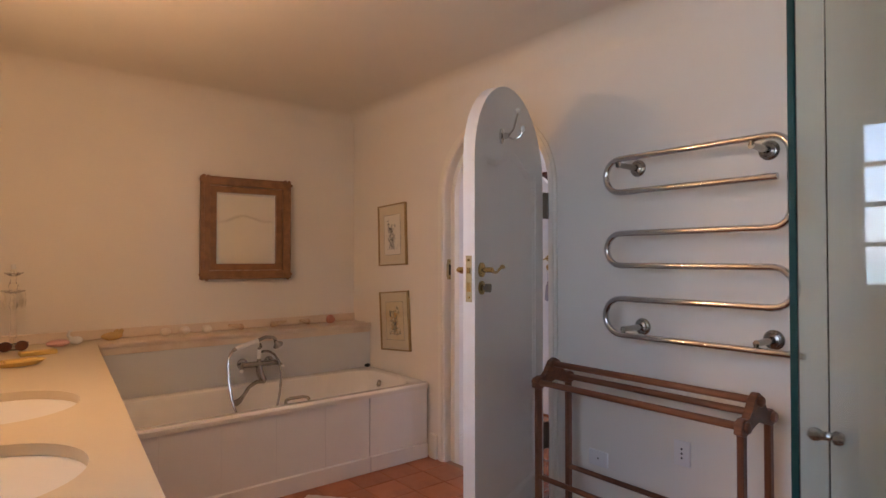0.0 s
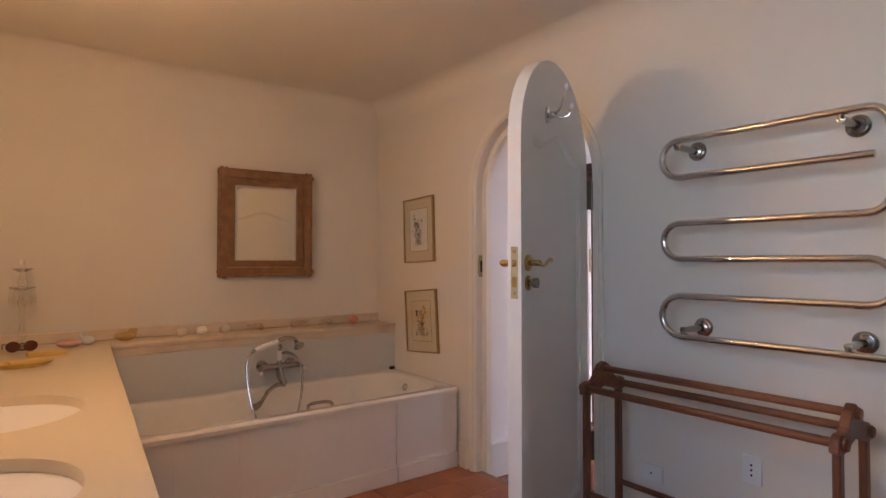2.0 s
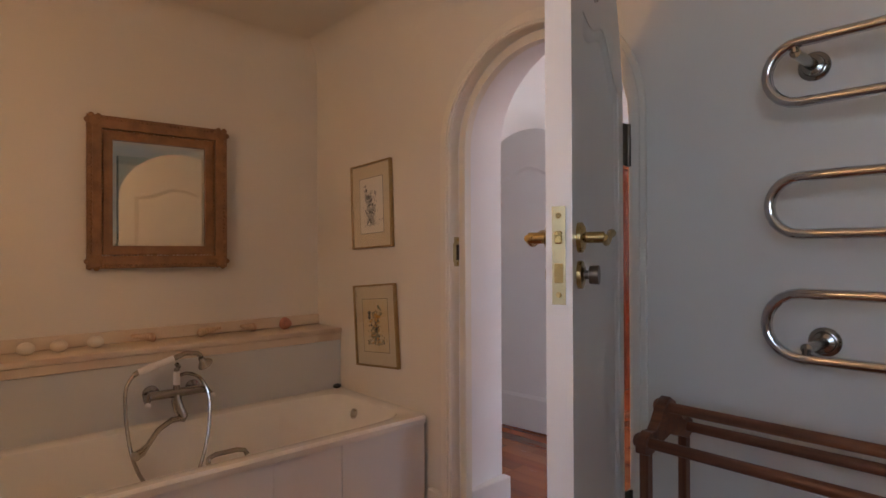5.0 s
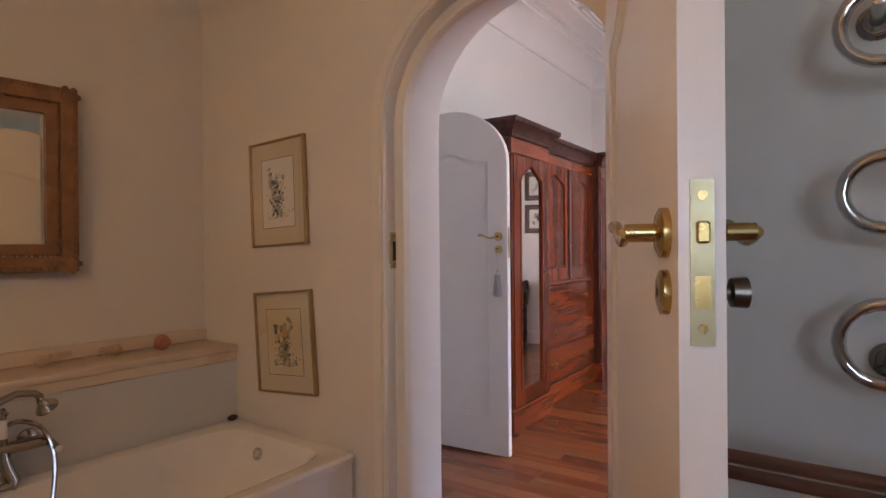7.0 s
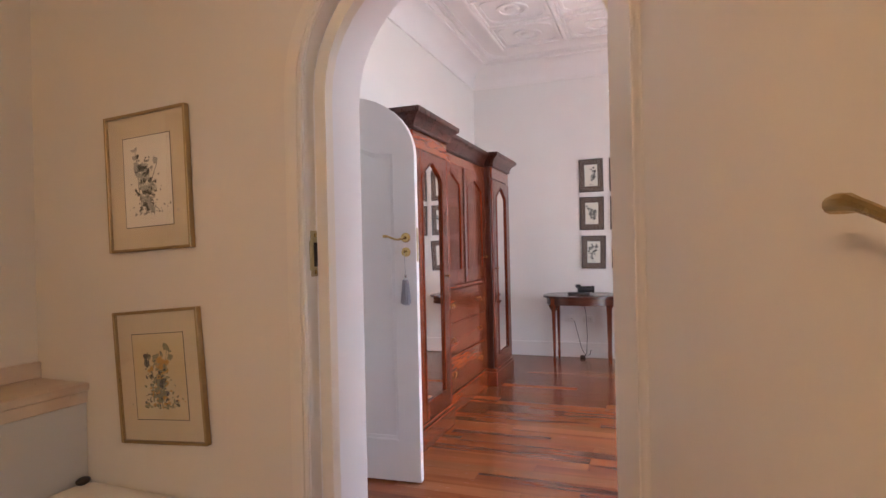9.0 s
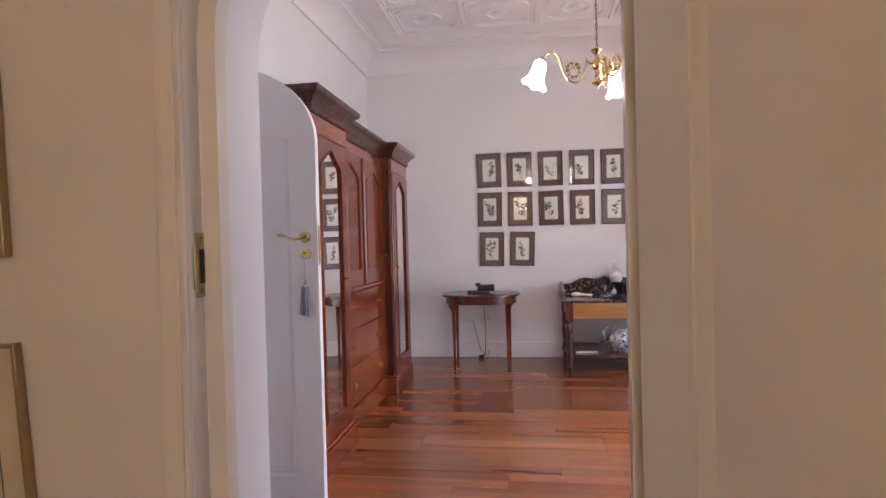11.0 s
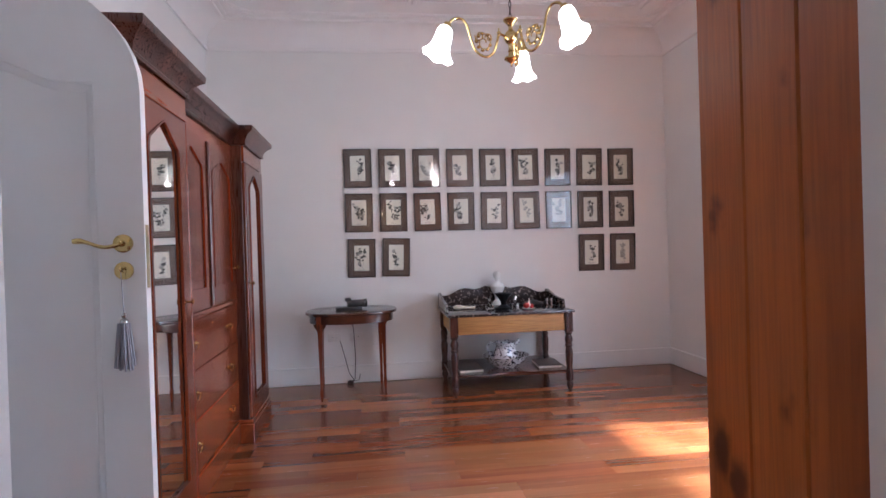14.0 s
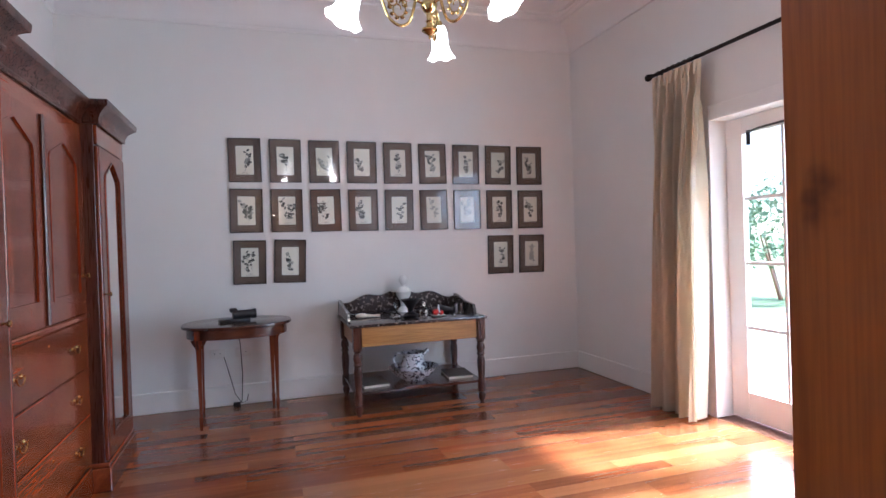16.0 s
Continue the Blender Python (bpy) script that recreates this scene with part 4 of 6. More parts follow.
def picture(name, label, m, w, h, frame_w, frame_t, frame_m, mount, border, paper, art, group="", glazed=True):
    """A framed print: x across, z up, its face towards -y, hung at its middle."""
    root = thing(name, label, "picture", m, group)
    bm = bmesh.new()
    for a, b in (((-w / 2, -frame_t, -h / 2), (-w / 2 + frame_w, 0, h / 2)), ((w / 2 - frame_w, -frame_t, -h / 2), (w / 2, 0, h / 2)),
                 ((-w / 2 + frame_w, -frame_t + 0.0005, -h / 2), (w / 2 - frame_w, 0, -h / 2 + frame_w)), ((-w / 2 + frame_w, -frame_t + 0.0005, h / 2 - frame_w), (w / 2 - frame_w, 0, h / 2))):
        box(bm, a, b, 0.0015)
    part("frame", bm, frame_m, root)
    bm = bmesh.new(); box(bm, (-w / 2 + frame_w, -frame_t * 0.45, -h / 2 + frame_w), (w / 2 - frame_w, -0.001, h / 2 - frame_w)); part("mount", bm, mount, root)
    iw, ih = w - 2 * frame_w - 2 * border, h - 2 * frame_w - 2 * border * 1.05
    y = -frame_t * 0.45 - 0.0008
    bm = bmesh.new(); box(bm, (-iw / 2, y, -ih / 2), (iw / 2, y + 0.0007, ih / 2)); part("paper", bm, paper, root)
    bm = bmesh.new(); q = 0.0022
    band(bm, [(sx * iw / 2, y, sz * ih / 2) for sx, sz in ((-1, -1), (1, -1), (1, 1), (-1, 1))], [(sx * (iw / 2 + q), y, sz * (ih / 2 + q)) for sx, sz in ((-1, -1), (1, -1), (1, 1), (-1, 1))], (0, 0.0008, 0), closed=True)
    part("ruled_line", bm, INK, root)
    art(root, iw, ih, y - 0.0004)
    if glazed:
        bm = bmesh.new(); box(bm, (-w / 2 + frame_w, -frame_t * 0.8 - 0.001, -h / 2 + frame_w), (w / 2 - frame_w, -frame_t * 0.8, h / 2 - frame_w))
        g = part("glass", bm, CLEAR, root); g.visible_shadow = False
    return root


def leafshape(bm, x, z, a, ln, wd, y):
    n = 7
    pts = []
    for s in (1, -1):
        for k in range(n):
            u = k / n if s > 0 else 1 - k / n
            w = s * wd * math.sin(math.pi * u ** 0.8) * (1 + 0.15 * math.sin(9 * u))
            pts.append((x + ln * u * math.cos(a) - w * math.sin(a), y, z + ln * u * math.sin(a) + w * math.cos(a)))
    bm.faces.new([bm.verts.new(p) for p in pts])


def plant_art(seed, inks, spread=1.0, lines=False, bushy=False):
    def draw(root, iw, ih, y):
        rng = random.Random(seed)
        sets = {}
        def ink():
            i = rng.choice(inks)
            return sets.setdefault(i.name, (i, bmesh.new()))[1]
        size = 0.45 if bushy else 0.95
        stems = rng.randint(2, 3) + (4 if bushy else 0)
        for s in range(stems):
            bx, bz = rng.uniform(-0.10, 0.10) * iw, -ih * rng.uniform(0.28, 0.40)
            a = math.pi / 2 + rng.uniform(-0.32, 0.32) * spread
            ln = ih * rng.uniform(0.45, 0.72)
            b = ink()
            pts = [(bx + ln * u * math.cos(a) + 0.04 * iw * math.sin(4 * u + s), bz + ln * u * math.sin(a)) for u in [k / 8 for k in range(9)]]
            for (x0, z0), (x1, z1) in zip(pts, pts[1:]):
                t = 0.006 * iw
                b.faces.new([b.verts.new(v) for v in ((x0 - t, y, z0), (x0 + t, y, z0), (x1 + t, y, z1), (x1 - t, y, z1))])
            for k in range(rng.randint(8, 12) + (1 if bushy else 0)):
                x0, z0 = pts[rng.randint(1, 8)]
                l = iw * rng.uniform(0.13, 0.27) * size
                leafshape(ink(), max(-iw * 0.34, min(iw * 0.34, x0)), z0, a + rng.choice((-1, 1)) * rng.uniform(0.5, 1.5), l, l * rng.uniform(0.22, 0.5), y - 0.0001 * k)
        if bushy:
            for k in range(230):
                l = iw * rng.uniform(0.025, 0.075)
                h = rng.random() ** 1.6
                w = 0.33 - 0.18 * h + 0.06 * math.sin(9 * h + seed)
                leafshape(ink(), rng.gauss(0, 0.55) * w * iw, ih * (-0.36 + 0.62 * h), rng.uniform(-0.6, 3.7), l, l * rng.uniform(0.2, 0.4), y - 0.000004 * k)
        if lines:
            b = ink()
            for q in range(2):
                z, w = -ih * (0.43 + 0.03 * q), iw * rng.uniform(0.15, 0.28)
                b.faces.new([b.verts.new(v) for v in ((-w, y, z), (w, y, z), (w, y, z + 0.006 * ih), (-w, y, z + 0.006 * ih))])
        for i, b in sets.values():
            part("drawing", b, i, root)
    return draw


E_WALL = lambda y, z, roll=0: pose(BX - 0.0015, y, z) @ pose(0, 0, 0, 0, 0, -90) @ pose(0, 0, 0, 0, roll, 0)
picture("botanical_picture", "botanical print in a thin gilt frame, grey plant on cream", E_WALL(3.498, 1.458, -2.2), 0.335, 0.42, 0.009, 0.02, THINGILT, MOUNT_CREAM, 0.062, PAPER, plant_art(3, [INK, INK_SOFT, INK_SOFT], bushy=True), "prints beside the arch")
picture("botanical_picture", "yellowed botanical print in a thin gilt frame, hanging askew", E_WALL(3.466, 0.871, -4.5), 0.345, 0.40, 0.009, 0.02, THINGILT, MOUNT_CREAM, 0.060, PAPER_Y, plant_art(8, [INK_OLIVE, INK_OLIVE, INK, INK_OCHRE], bushy=True), "prints beside the arch")

# carved mirror
mm = thing("wall_mirror", "old mirror in a carved brown gilt wood frame", "mirror", pose(1.5135, 4.0175, 1.493, 0, 0, -4.2))
W, H, FWD = 0.585, 0.665, 0.098
bm = bmesh.new()
for w, h, d0, d1, t in ((W, H, 0.0, 0.022, 0.034), (W, H, 0.0, 0.05, 0.022), (W - 0.04, H - 0.04, 0.0, 0.035, 0.040), (W - 0.12, H - 0.12, 0.0, 0.038, 0.022)):
    a = [(-w / 2, -h / 2), (w / 2, -h / 2), (w / 2, h / 2), (-w / 2, h / 2)]
    b = [(math.copysign(abs(x) - d1, x), math.copysign(abs(z) - d1, z)) for x, z in a]
    band(bm, [(x, 0, z) for x, z in b], [(x, 0, z) for x, z in a], (0, -t, 0), closed=True)
rng = random.Random(5)
for side in range(4):
    for k in range(34):
        u = (k + 0.5) / 34 * 2 - 1
        for off, r in ((0.012, 0.009), (0.036, 0.010), (0.06, 0.006)):
            x, z = ((W / 2 - off) * (1 if side == 0 else -1), u * (H / 2 - off)) if side < 2 else (u * (W / 2 - off), (H / 2 - off) * (1 if side == 2 else -1))
            ball(bm, (x + rng.uniform(-1, 1) * 0.003, -0.033 + (0.012 if off > 0.05 else 0), z), r * rng.uniform(0.7, 1.25), (1, 0.7, 1), 6)
part("frame", bm, GILT, mm)
bm = bmesh.new()
rows = [[bm.verts.new((sx * (W / 2 - e), y, sz * (H / 2 - e))) for sx, sz in ((-1, -1), (1, -1), (1, 1), (-1, 1))] for e, y in ((0.088, -0.004), (0.088, -0.0105), (0.113, -0.0125))]
for u, v in zip(rows, rows[1:]):
    for k in range(4):
        bm.faces.new((u[k], u[(k + 1) % 4], v[(k + 1) % 4], v[k]))
bm.faces.new(rows[0]); bm.faces.new(rows[-1])
me = mesh_of("mirror_glass", bm, OLDMIRROR, smooth=False)
glass_ob = new("mirror_glass", me); glass_ob.parent = mm; tagged(glass_ob, "old mirror glass with bevelled edges")
for sx in (-1, 1):
    for sz in (-1, 1):
        bm = bmesh.new()
        ball(bm, (sx * (W / 2 - 0.028), -0.028, sz * (H / 2 - 0.028)), 0.030, (1, 0.6, 1), 10)
        for k in range(6):
            ball(bm, (sx * (W / 2 - 0.028) + 0.028 * math.cos(k), -0.034, sz * (H / 2 - 0.028) + 0.028 * math.sin(k)), 0.012, (1, 0.7, 1), 8)
        part("corner_carving", bm, GILT, mm)

# heated towel rail
rail = thing("towel_rail", "chrome serpentine heated towel rail on the wall", "towel rail", Matrix())
RX = 2.197
zs = [1.705, 1.566, 1.396, 1.264, 1.128, 0.979]
yl, yr = 1.603, 1.023


def bend(y, z0, z1, s, n=10):
    r = abs(z0 - z1) / 2
    return [(RX, y + s * r * math.sin(math.pi * k / n), (z0 + z1) / 2 + (z0 - z1) / 2 * math.cos(math.pi * k / n)) for k in range(n + 1)]


def corner(z0, z1, r=0.06, n=5):
    top = [(RX, yr - r * math.sin(math.pi / 2 * k / n), z0 - r + r * math.cos(math.pi / 2 * k / n)) for k in range(n + 1)]
    low = [(RX, yr - r * math.cos(math.pi / 2 * k / n), z1 + r - r * math.sin(math.pi / 2 * k / n)) for k in range(n + 1)]
    return top + low


bm = bmesh.new()
pts = [(RX, yr - 0.02, zs[1])] + bend(yl, zs[1], zs[0], 1) + corner(zs[0], zs[2]) + bend(yl, zs[2], zs[3], 1) + bend(yr, zs[3], zs[4], -1) + bend(yl, zs[4], zs[5], 1) + [(RX, yr - 0.09, zs[5])]
tube(bm, pts, 0.0125, 14)
part("rail_tube", bm, CHROME, rail)
for y, z, dz in ((1.612, zs[0], -0.024), (1.085, zs[0], -0.024), (1.594, zs[5], 0.024), (1.075, zs[5], 0.024)):
    bm = bmesh.new()
    lathe(bm, [(0, 0), (0.036, 0), (0.036, 0.006), (0.030, 0.012), (0.026, 0.013), (0.024, 0.020), (0.014, 0.024), (0.011, 0.125), (0.012, 0.150), (0, 0.152)], pose(BX - 0.001, y, z + dz, 0, -90, 0), 20)
    cyl(bm, (RX, y, z + dz), (RX, y, z), 0.009, n=10)
    part("wall_mount", bm, CHROME_DULL, rail)

# wooden towel horse
rack = thing("towel_horse", "brown wooden towel horse standing before the wall", "towel stand", pose(0, 0, -0.020))
xa, xm, xb, ya, yb = 2.003, 2.103, 2.203, 1.882, 1.042
for y, d in ((ya, 1), (yb, -1)):
    for x in (xa, xb):
        bm = bmesh.new(); box(bm, (x - 0.015, y - 0.011, FB + 0.020), (x + 0.015, y + 0.011, 0.775), 0.004); part("leg", bm, RACKWOOD_V, rack)
    bm = bmesh.new()
    prof = [(xa - 0.03, 0.765), (xa - 0.026, 0.80), (xa, 0.812), (xa + 0.03, 0.805), (xm - 0.05, 0.825), (xm - 0.03, 0.865), (xm, 0.880), (xm + 0.03, 0.865), (xm + 0.05, 0.825), (xb - 0.03, 0.805), (xb, 0.812), (xb + 0.026, 0.80), (xb + 0.03, 0.765), (xb, 0.752), (xb - 0.03, 0.765), (xm + 0.03, 0.775), (xm, 0.79), (xm - 0.03, 0.775), (xa + 0.03, 0.765), (xa, 0.752)]
    prism(bm, [(x, y - 0.013, z) for x, z in prof], (0, 0.026, 0))
    bmesh.ops.bevel(bm, geom=bm.edges[:], offset=0.003, segments=1, affect="EDGES")
    part("end_bracket", bm, RACKWOOD, rack)
    for x, z in ((xa, 0.785), (xm, 0.852), (xb, 0.785)):
        bm = bmesh.new(); lathe(bm, [(0, -0.002), (0.017, 0), (0.019, 0.008), (0.015, 0.014), (0, 0.016)], pose(x, y + d * 0.012, z, -90 * d), 14); part("boss", bm, RACKWOOD, rack)
for x, z in ((xa, 0.785), (xm, 0.852), (xb, 0.785), (xa, 0.385), (xb, 0.385)):
    bm = bmesh.new(); cyl(bm, (x, yb, z), (x, ya, z), 0.0135 if z > 0.5 else 0.011, n=12); part("rail", bm, RACKWOOD, rack)

# shower screen
shower = thing("shower_screen", "clear green-tinged glass shower screen with a chrome knob", "shower screen", Matrix())
SY = 0.735
for x0, x1 in ((1.575, 1.768), (1.774, BX - 0.006)):
    bm = bmesh.new(); box(bm, (x0, SY - 0.005, FB + 0.01), (x1, SY + 0.005, 2.15), 0.001)
    part("glass_panel", bm, SHOWERGLASS, shower)
bm = bmesh.new(); box(bm, (1.562, SY - 0.008, FB), (1.574, SY + 0.008, 2.15), 0.002); part("edge_seal", bm, GLASSEDGE, shower, "dark green glass edge")
bm = bmesh.new(); box(bm, (1.566, -0.30, FB + 0.01), (1.574, SY - 0.009, 2.15)); part("glass_panel", bm, SHOWERGLASS, shower)
bm = bmesh.new()
for s in (1, -1):
    lathe(bm, [(0, 0.006), (0.012, 0.006), (0.010, 0.014), (0.017, 0.022), (0.017, 0.034), (0.011, 0.042), (0, 0.044)], pose(1.752, SY, 0.86, -90 * s), 16)
part("knob", bm, CHROME, shower, "chrome knob")

for y, z, w, h in ((1.42, 0.512, 0.068, 0.10), (1.82, 0.385, 0.10, 0.07)):
    s = thing("wall_socket", "white plastic wall socket", "socket", pose(BX - 0.001, y, z, 0, 0, -90), "bathroom sockets")
    bm = bmesh.new(); box(bm, (-w / 2, -0.010, -h / 2), (w / 2, 0, h / 2), 0.003, 2); part("plate", bm, PLASTIC_W, s)
    for dz in ((-0.018, 0, 0.018) if h > w else (0,)):
        bm = bmesh.new(); cyl(bm, (0, -0.0108, dz), (0, -0.0098, dz), 0.0042, n=10); part("socket_hole", bm, BLACKHOLE, s)

# crystal wall sconce
sc = thing("wall_sconce", "lit crystal wall sconce with two candle bulbs", "wall lamp", Matrix.Translation(SCONCE))
bm = bmesh.new()
lathe(bm, [(0, 0), (0.05, 0), (0.045, 0.012), (0.02, 0.02), (0, 0.02)], pose(-0.115, 0, -0.05, 0, 90, 0), 18)
for s in (1, -1):
    tube(bm, [(-0.10, 0, -0.05), (-0.05, 0.03 * s, -0.075), (0.0, 0.055 * s, -0.07), (0.07, 0.07 * s, -0.035)], 0.006, 8)
    lathe(bm, [(0.006, -0.04), (0.03, -0.03), (0.032, -0.022), (0.01, -0.02), (0.01, 0.0), (0, 0)], Matrix.Translation((0.07, 0.07 * s, 0)), 14)
part("arms", bm, BRASS_PALE, sc)
for s in (1, -1):
    bm = bmesh.new(); lathe(bm, [(0.0, 0.0), (0.012, 0.004), (0.017, 0.025), (0.012, 0.05), (0, 0.075)], Matrix.Translation((0.07, 0.07 * s, 0.0)), 12)
    part("bulb", bm, BULB, sc, "glowing candle bulb")
    for k in range(6):
        a = k * math.pi / 3
        bm = bmesh.new(); x, y = 0.07 + 0.03 * math.cos(a), 0.07 * s + 0.03 * math.sin(a)
        lathe(bm, [(0, 0), (0.007, -0.012), (0.005, -0.028), (0, -0.045)], Matrix.Translation((x, y, -0.032)), 6); part("crystal_drop", bm, CRYSTAL, sc)


# ---- bedroom things ----
# compactum wardrobe: two mirrored wings and a recessed middle with doors over drawers
ward = thing("wardrobe", "tall polished mahogany wardrobe with two mirrored wings and drawers", "wardrobe", BED)
WY, MY, BK = 3.425, 3.505, 4.03
WL0, WL1, WR0, WR1 = 1.72, 2.325, 3.50, 4.105


def pointed(x0, x1, z0, z1, cut=0.09):
    """Outline with a pointed, shouldered head."""
    c = (x0 + x1) / 2
    return [(x0, z0), (x1, z0), (x1, z1 - cut - 0.03), (x1 - 0.012, z1 - cut), (c + 0.03, z1 - 0.012), (c, z1), (c - 0.03, z1 - 0.012), (x0 + 0.012, z1 - cut), (x0, z1 - cut - 0.03)]


def shrink(poly, d):
    cx = sum(p[0] for p in poly) / len(poly); cz = sum(p[1] for p in poly) / len(poly)
    hx = max(abs(p[0] - cx) for p in poly); hz_ = max(abs(p[1] - cz) for p in poly)
    return [(cx + (x - cx) * (1 - d / hx), cz + (z - cz) * (1 - d / hz_)) for x, z in poly]


def cornice(bm, x0, x1, y, z, ends):
    """Crown moulding with a hollow and a square top, along the front with returns."""
    profile = [(0.0, 0.002), (0.0, 0.010), (0.012, 0.013), (0.018, 0.010), (0.030, 0.013), (0.045, 0.019), (0.060, 0.029), (0.073, 0.043), (0.083, 0.058), (0.087, 0.066), (0.093, 0.068), (0.110, 0.070), (0.118, 0.070), (0.118, 0.0)]
    rows = [[bm.verts.new(p) for p in ((x0 - o * ends[0], BK, z + h), (x0 - o * ends[0], y - o, z + h), (x1 + o * ends[1], y - o, z + h), (x1 + o * ends[1], BK, z + h))] for h, o in profile]
    for p, q in zip(rows, rows[1:]):
        for k in range(3):
            bm.faces.new((p[k], p[k + 1], q[k + 1], q[k]))
    bm.faces.new(rows[-1])


for x0, x1 in ((WL0, WL1), (WR0, WR1)):
    bm = bmesh.new()
    box(bm, (x0, WY + 0.02, 0.10), (x1, BK, 1.965), 0.003)
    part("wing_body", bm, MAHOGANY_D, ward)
    bm = bmesh.new(); box(bm, (x0 - 0.018, WY - 0.012, 0.0), (x1 + 0.018, BK, 0.13), 0.006); box(bm, (x0 - 0.008, WY - 0.004, 0.13), (x1 + 0.008, BK, 0.155), 0.006); part("plinth", bm, MAHOGANY_H, ward)
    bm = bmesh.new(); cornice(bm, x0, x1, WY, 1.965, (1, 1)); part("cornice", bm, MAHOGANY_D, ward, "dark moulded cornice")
    bm = bmesh.new(); box(bm, (x0 + 0.004, WY + 0.004, 1.86), (x1 - 0.004, WY + 0.0195, 1.962), 0.002); part("frieze", bm, MAHOGANY_H, ward)
    dx0, dx1, dz0, dz1 = x0 + 0.03, x1 - 0.03, 0.165, 1.85
    c = (x0 + x1) / 2
    hole = pointed(c - 0.18, c + 0.18, 0.27, 1.80)
    rim = [(dx0, dz0), (dx1, dz0), (dx1, dz1 - 0.12), (dx1, dz1 - 0.06), (c + 0.12, dz1), (c, dz1), (c - 0.12, dz1), (dx0, dz1 - 0.06), (dx0, dz1 - 0.12)]
    bm = bmesh.new()
    band(bm, [(x, WY, z) for x, z in hole], [(x, WY, z) for x, z in rim], (0, 0.0195, 0), closed=True)
    for s in (-1, 1):
        prism(bm, [(c + s * 0.12, WY, dz1), (c + s * (c - dx0), WY, dz1), (c + s * (c - dx0), WY, dz1 - 0.06)], (0, 0.0195, 0))
    d = part("mirror_door", bm, MAHOGANY, ward)
    bm = bmesh.new(); band(bm, [(x, WY - 0.005, z) for x, z in shrink(hole, 0.012)], [(x, WY - 0.005, z) for x, z in shrink(hole, -0.004)], (0, 0.012, 0), closed=True); part("bead", bm, MAHOGANY, d)
    bm = bmesh.new(); prism(bm, [(x, WY + 0.010, z) for x, z in hole], (0, 0.004, 0)); part("mirror_glass", bm, MIRROR, d, "bevelled mirror glass")
    for s in (-1, 1):
        bm = bmesh.new(); box(bm, (c + s * 0.292 - 0.010, WY + 0.001, 0.165), (c + s * 0.292 + 0.010, WY + 0.019, 1.85), 0.003); part("stile", bm, MAHOGANY, ward)
    kx = x1 - 0.075 if x0 < 2 else x0 + 0.075
    bm = bmesh.new(); lathe(bm, [(0.006, 0), (0.005, 0.012), (0.012, 0.018), (0.012, 0.024), (0, 0.028)], pose(kx, WY, 1.05, 90), 12); part("knob", bm, BRASS, d)
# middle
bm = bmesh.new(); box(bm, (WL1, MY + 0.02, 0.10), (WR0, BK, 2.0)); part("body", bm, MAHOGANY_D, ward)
bm = bmesh.new(); box(bm, (WL1 + 0.019, MY - 0.006, 0.0), (WR0 - 0.019, BK - 0.01, 0.15), 0.006); part("plinth", bm, MAHOGANY_H, ward)
bm = bmesh.new(); cornice(bm, WL1 + 0.001, WR0 - 0.001, MY, 1.960, (0, 0)); part("cornice", bm, MAHOGANY_D, ward, "dark moulded cornice")
bm = bmesh.new(); box(bm, (WL1 + 0.001, MY - 0.018, 0.935), (WR0 - 0.001, MY + 0.0195, 0.962), 0.006); part("moulding", bm, MAHOGANY_H, ward)
bm = bmesh.new(); box(bm, (WL1 + 0.004, MY + 0.003, 1.885), (WR0 - 0.004, MY + 0.0195, 1.958), 0.002); part("frieze", bm, MAHOGANY_H, ward)
xm_ = (WL1 + WR0) / 2
for x0, x1, s in ((WL1 + 0.006, xm_ - 0.002, 1), (xm_ + 0.002, WR0 - 0.006, -1)):
    z0, z1 = 0.966, 1.882
    hole = pointed(x0 + 0.085, x1 - 0.085, z0 + 0.10, z1 - 0.07, 0.075)
    c = (x0 + x1) / 2
    rim = [(x0, z0), (x1, z0), (x1, z1 - 0.12), (x1, z1 - 0.06), (c + 0.12, z1), (c, z1), (c - 0.12, z1), (x0, z1 - 0.06), (x0, z1 - 0.12)]
    bm = bmesh.new(); band(bm, [(x, MY - 0.004, z) for x, z in hole], [(x, MY - 0.004, z) for x, z in rim], (0, 0.0235, 0), closed=True)
    for q in (-1, 1):
        prism(bm, [(c + q * 0.12, MY - 0.004, z1), (c + q * (c - x0), MY - 0.004, z1), (c + q * (c - x0), MY - 0.004, z1 - 0.06)], (0, 0.0235, 0))
    d = part("door", bm, MAHOGANY, ward)
    bm = bmesh.new(); prism(bm, [(x, MY + 0.002, z) for x, z in hole], (0, 0.006, 0)); part("panel", bm, MAHOGANY, d, "figured mahogany panel")
    bm = bmesh.new(); band(bm, [(x, MY - 0.007, z) for x, z in shrink(hole, 0.012)], [(x, MY - 0.007, z) for x, z in shrink(hole, -0.004)], (0, 0.013, 0), closed=True); part("bead", bm, MAHOGANY, d)
    kx = x0 + 0.045 if s > 0 else x1 - 0.045
    bm = bmesh.new(); lathe(bm, [(0.008, 0), (0.006, 0.014), (0.014, 0.022), (0.014, 0.030), (0, 0.034)], pose(kx, MY - 0.004, 1.16, 90), 12); part("knob", bm, BRASS, d)
    bm = bmesh.new(); cyl(bm, (kx, MY - 0.006, 1.02), (kx, MY - 0.002, 1.02), 0.008, n=12); part("escutcheon", bm, BRASS, d)
bm = bmesh.new(); box(bm, (xm_ - 0.012, MY - 0.016, 0.966), (xm_ + 0.012, MY - 0.0042, 1.882), 0.005); part("astragal", bm, MAHOGANY_D, ward)
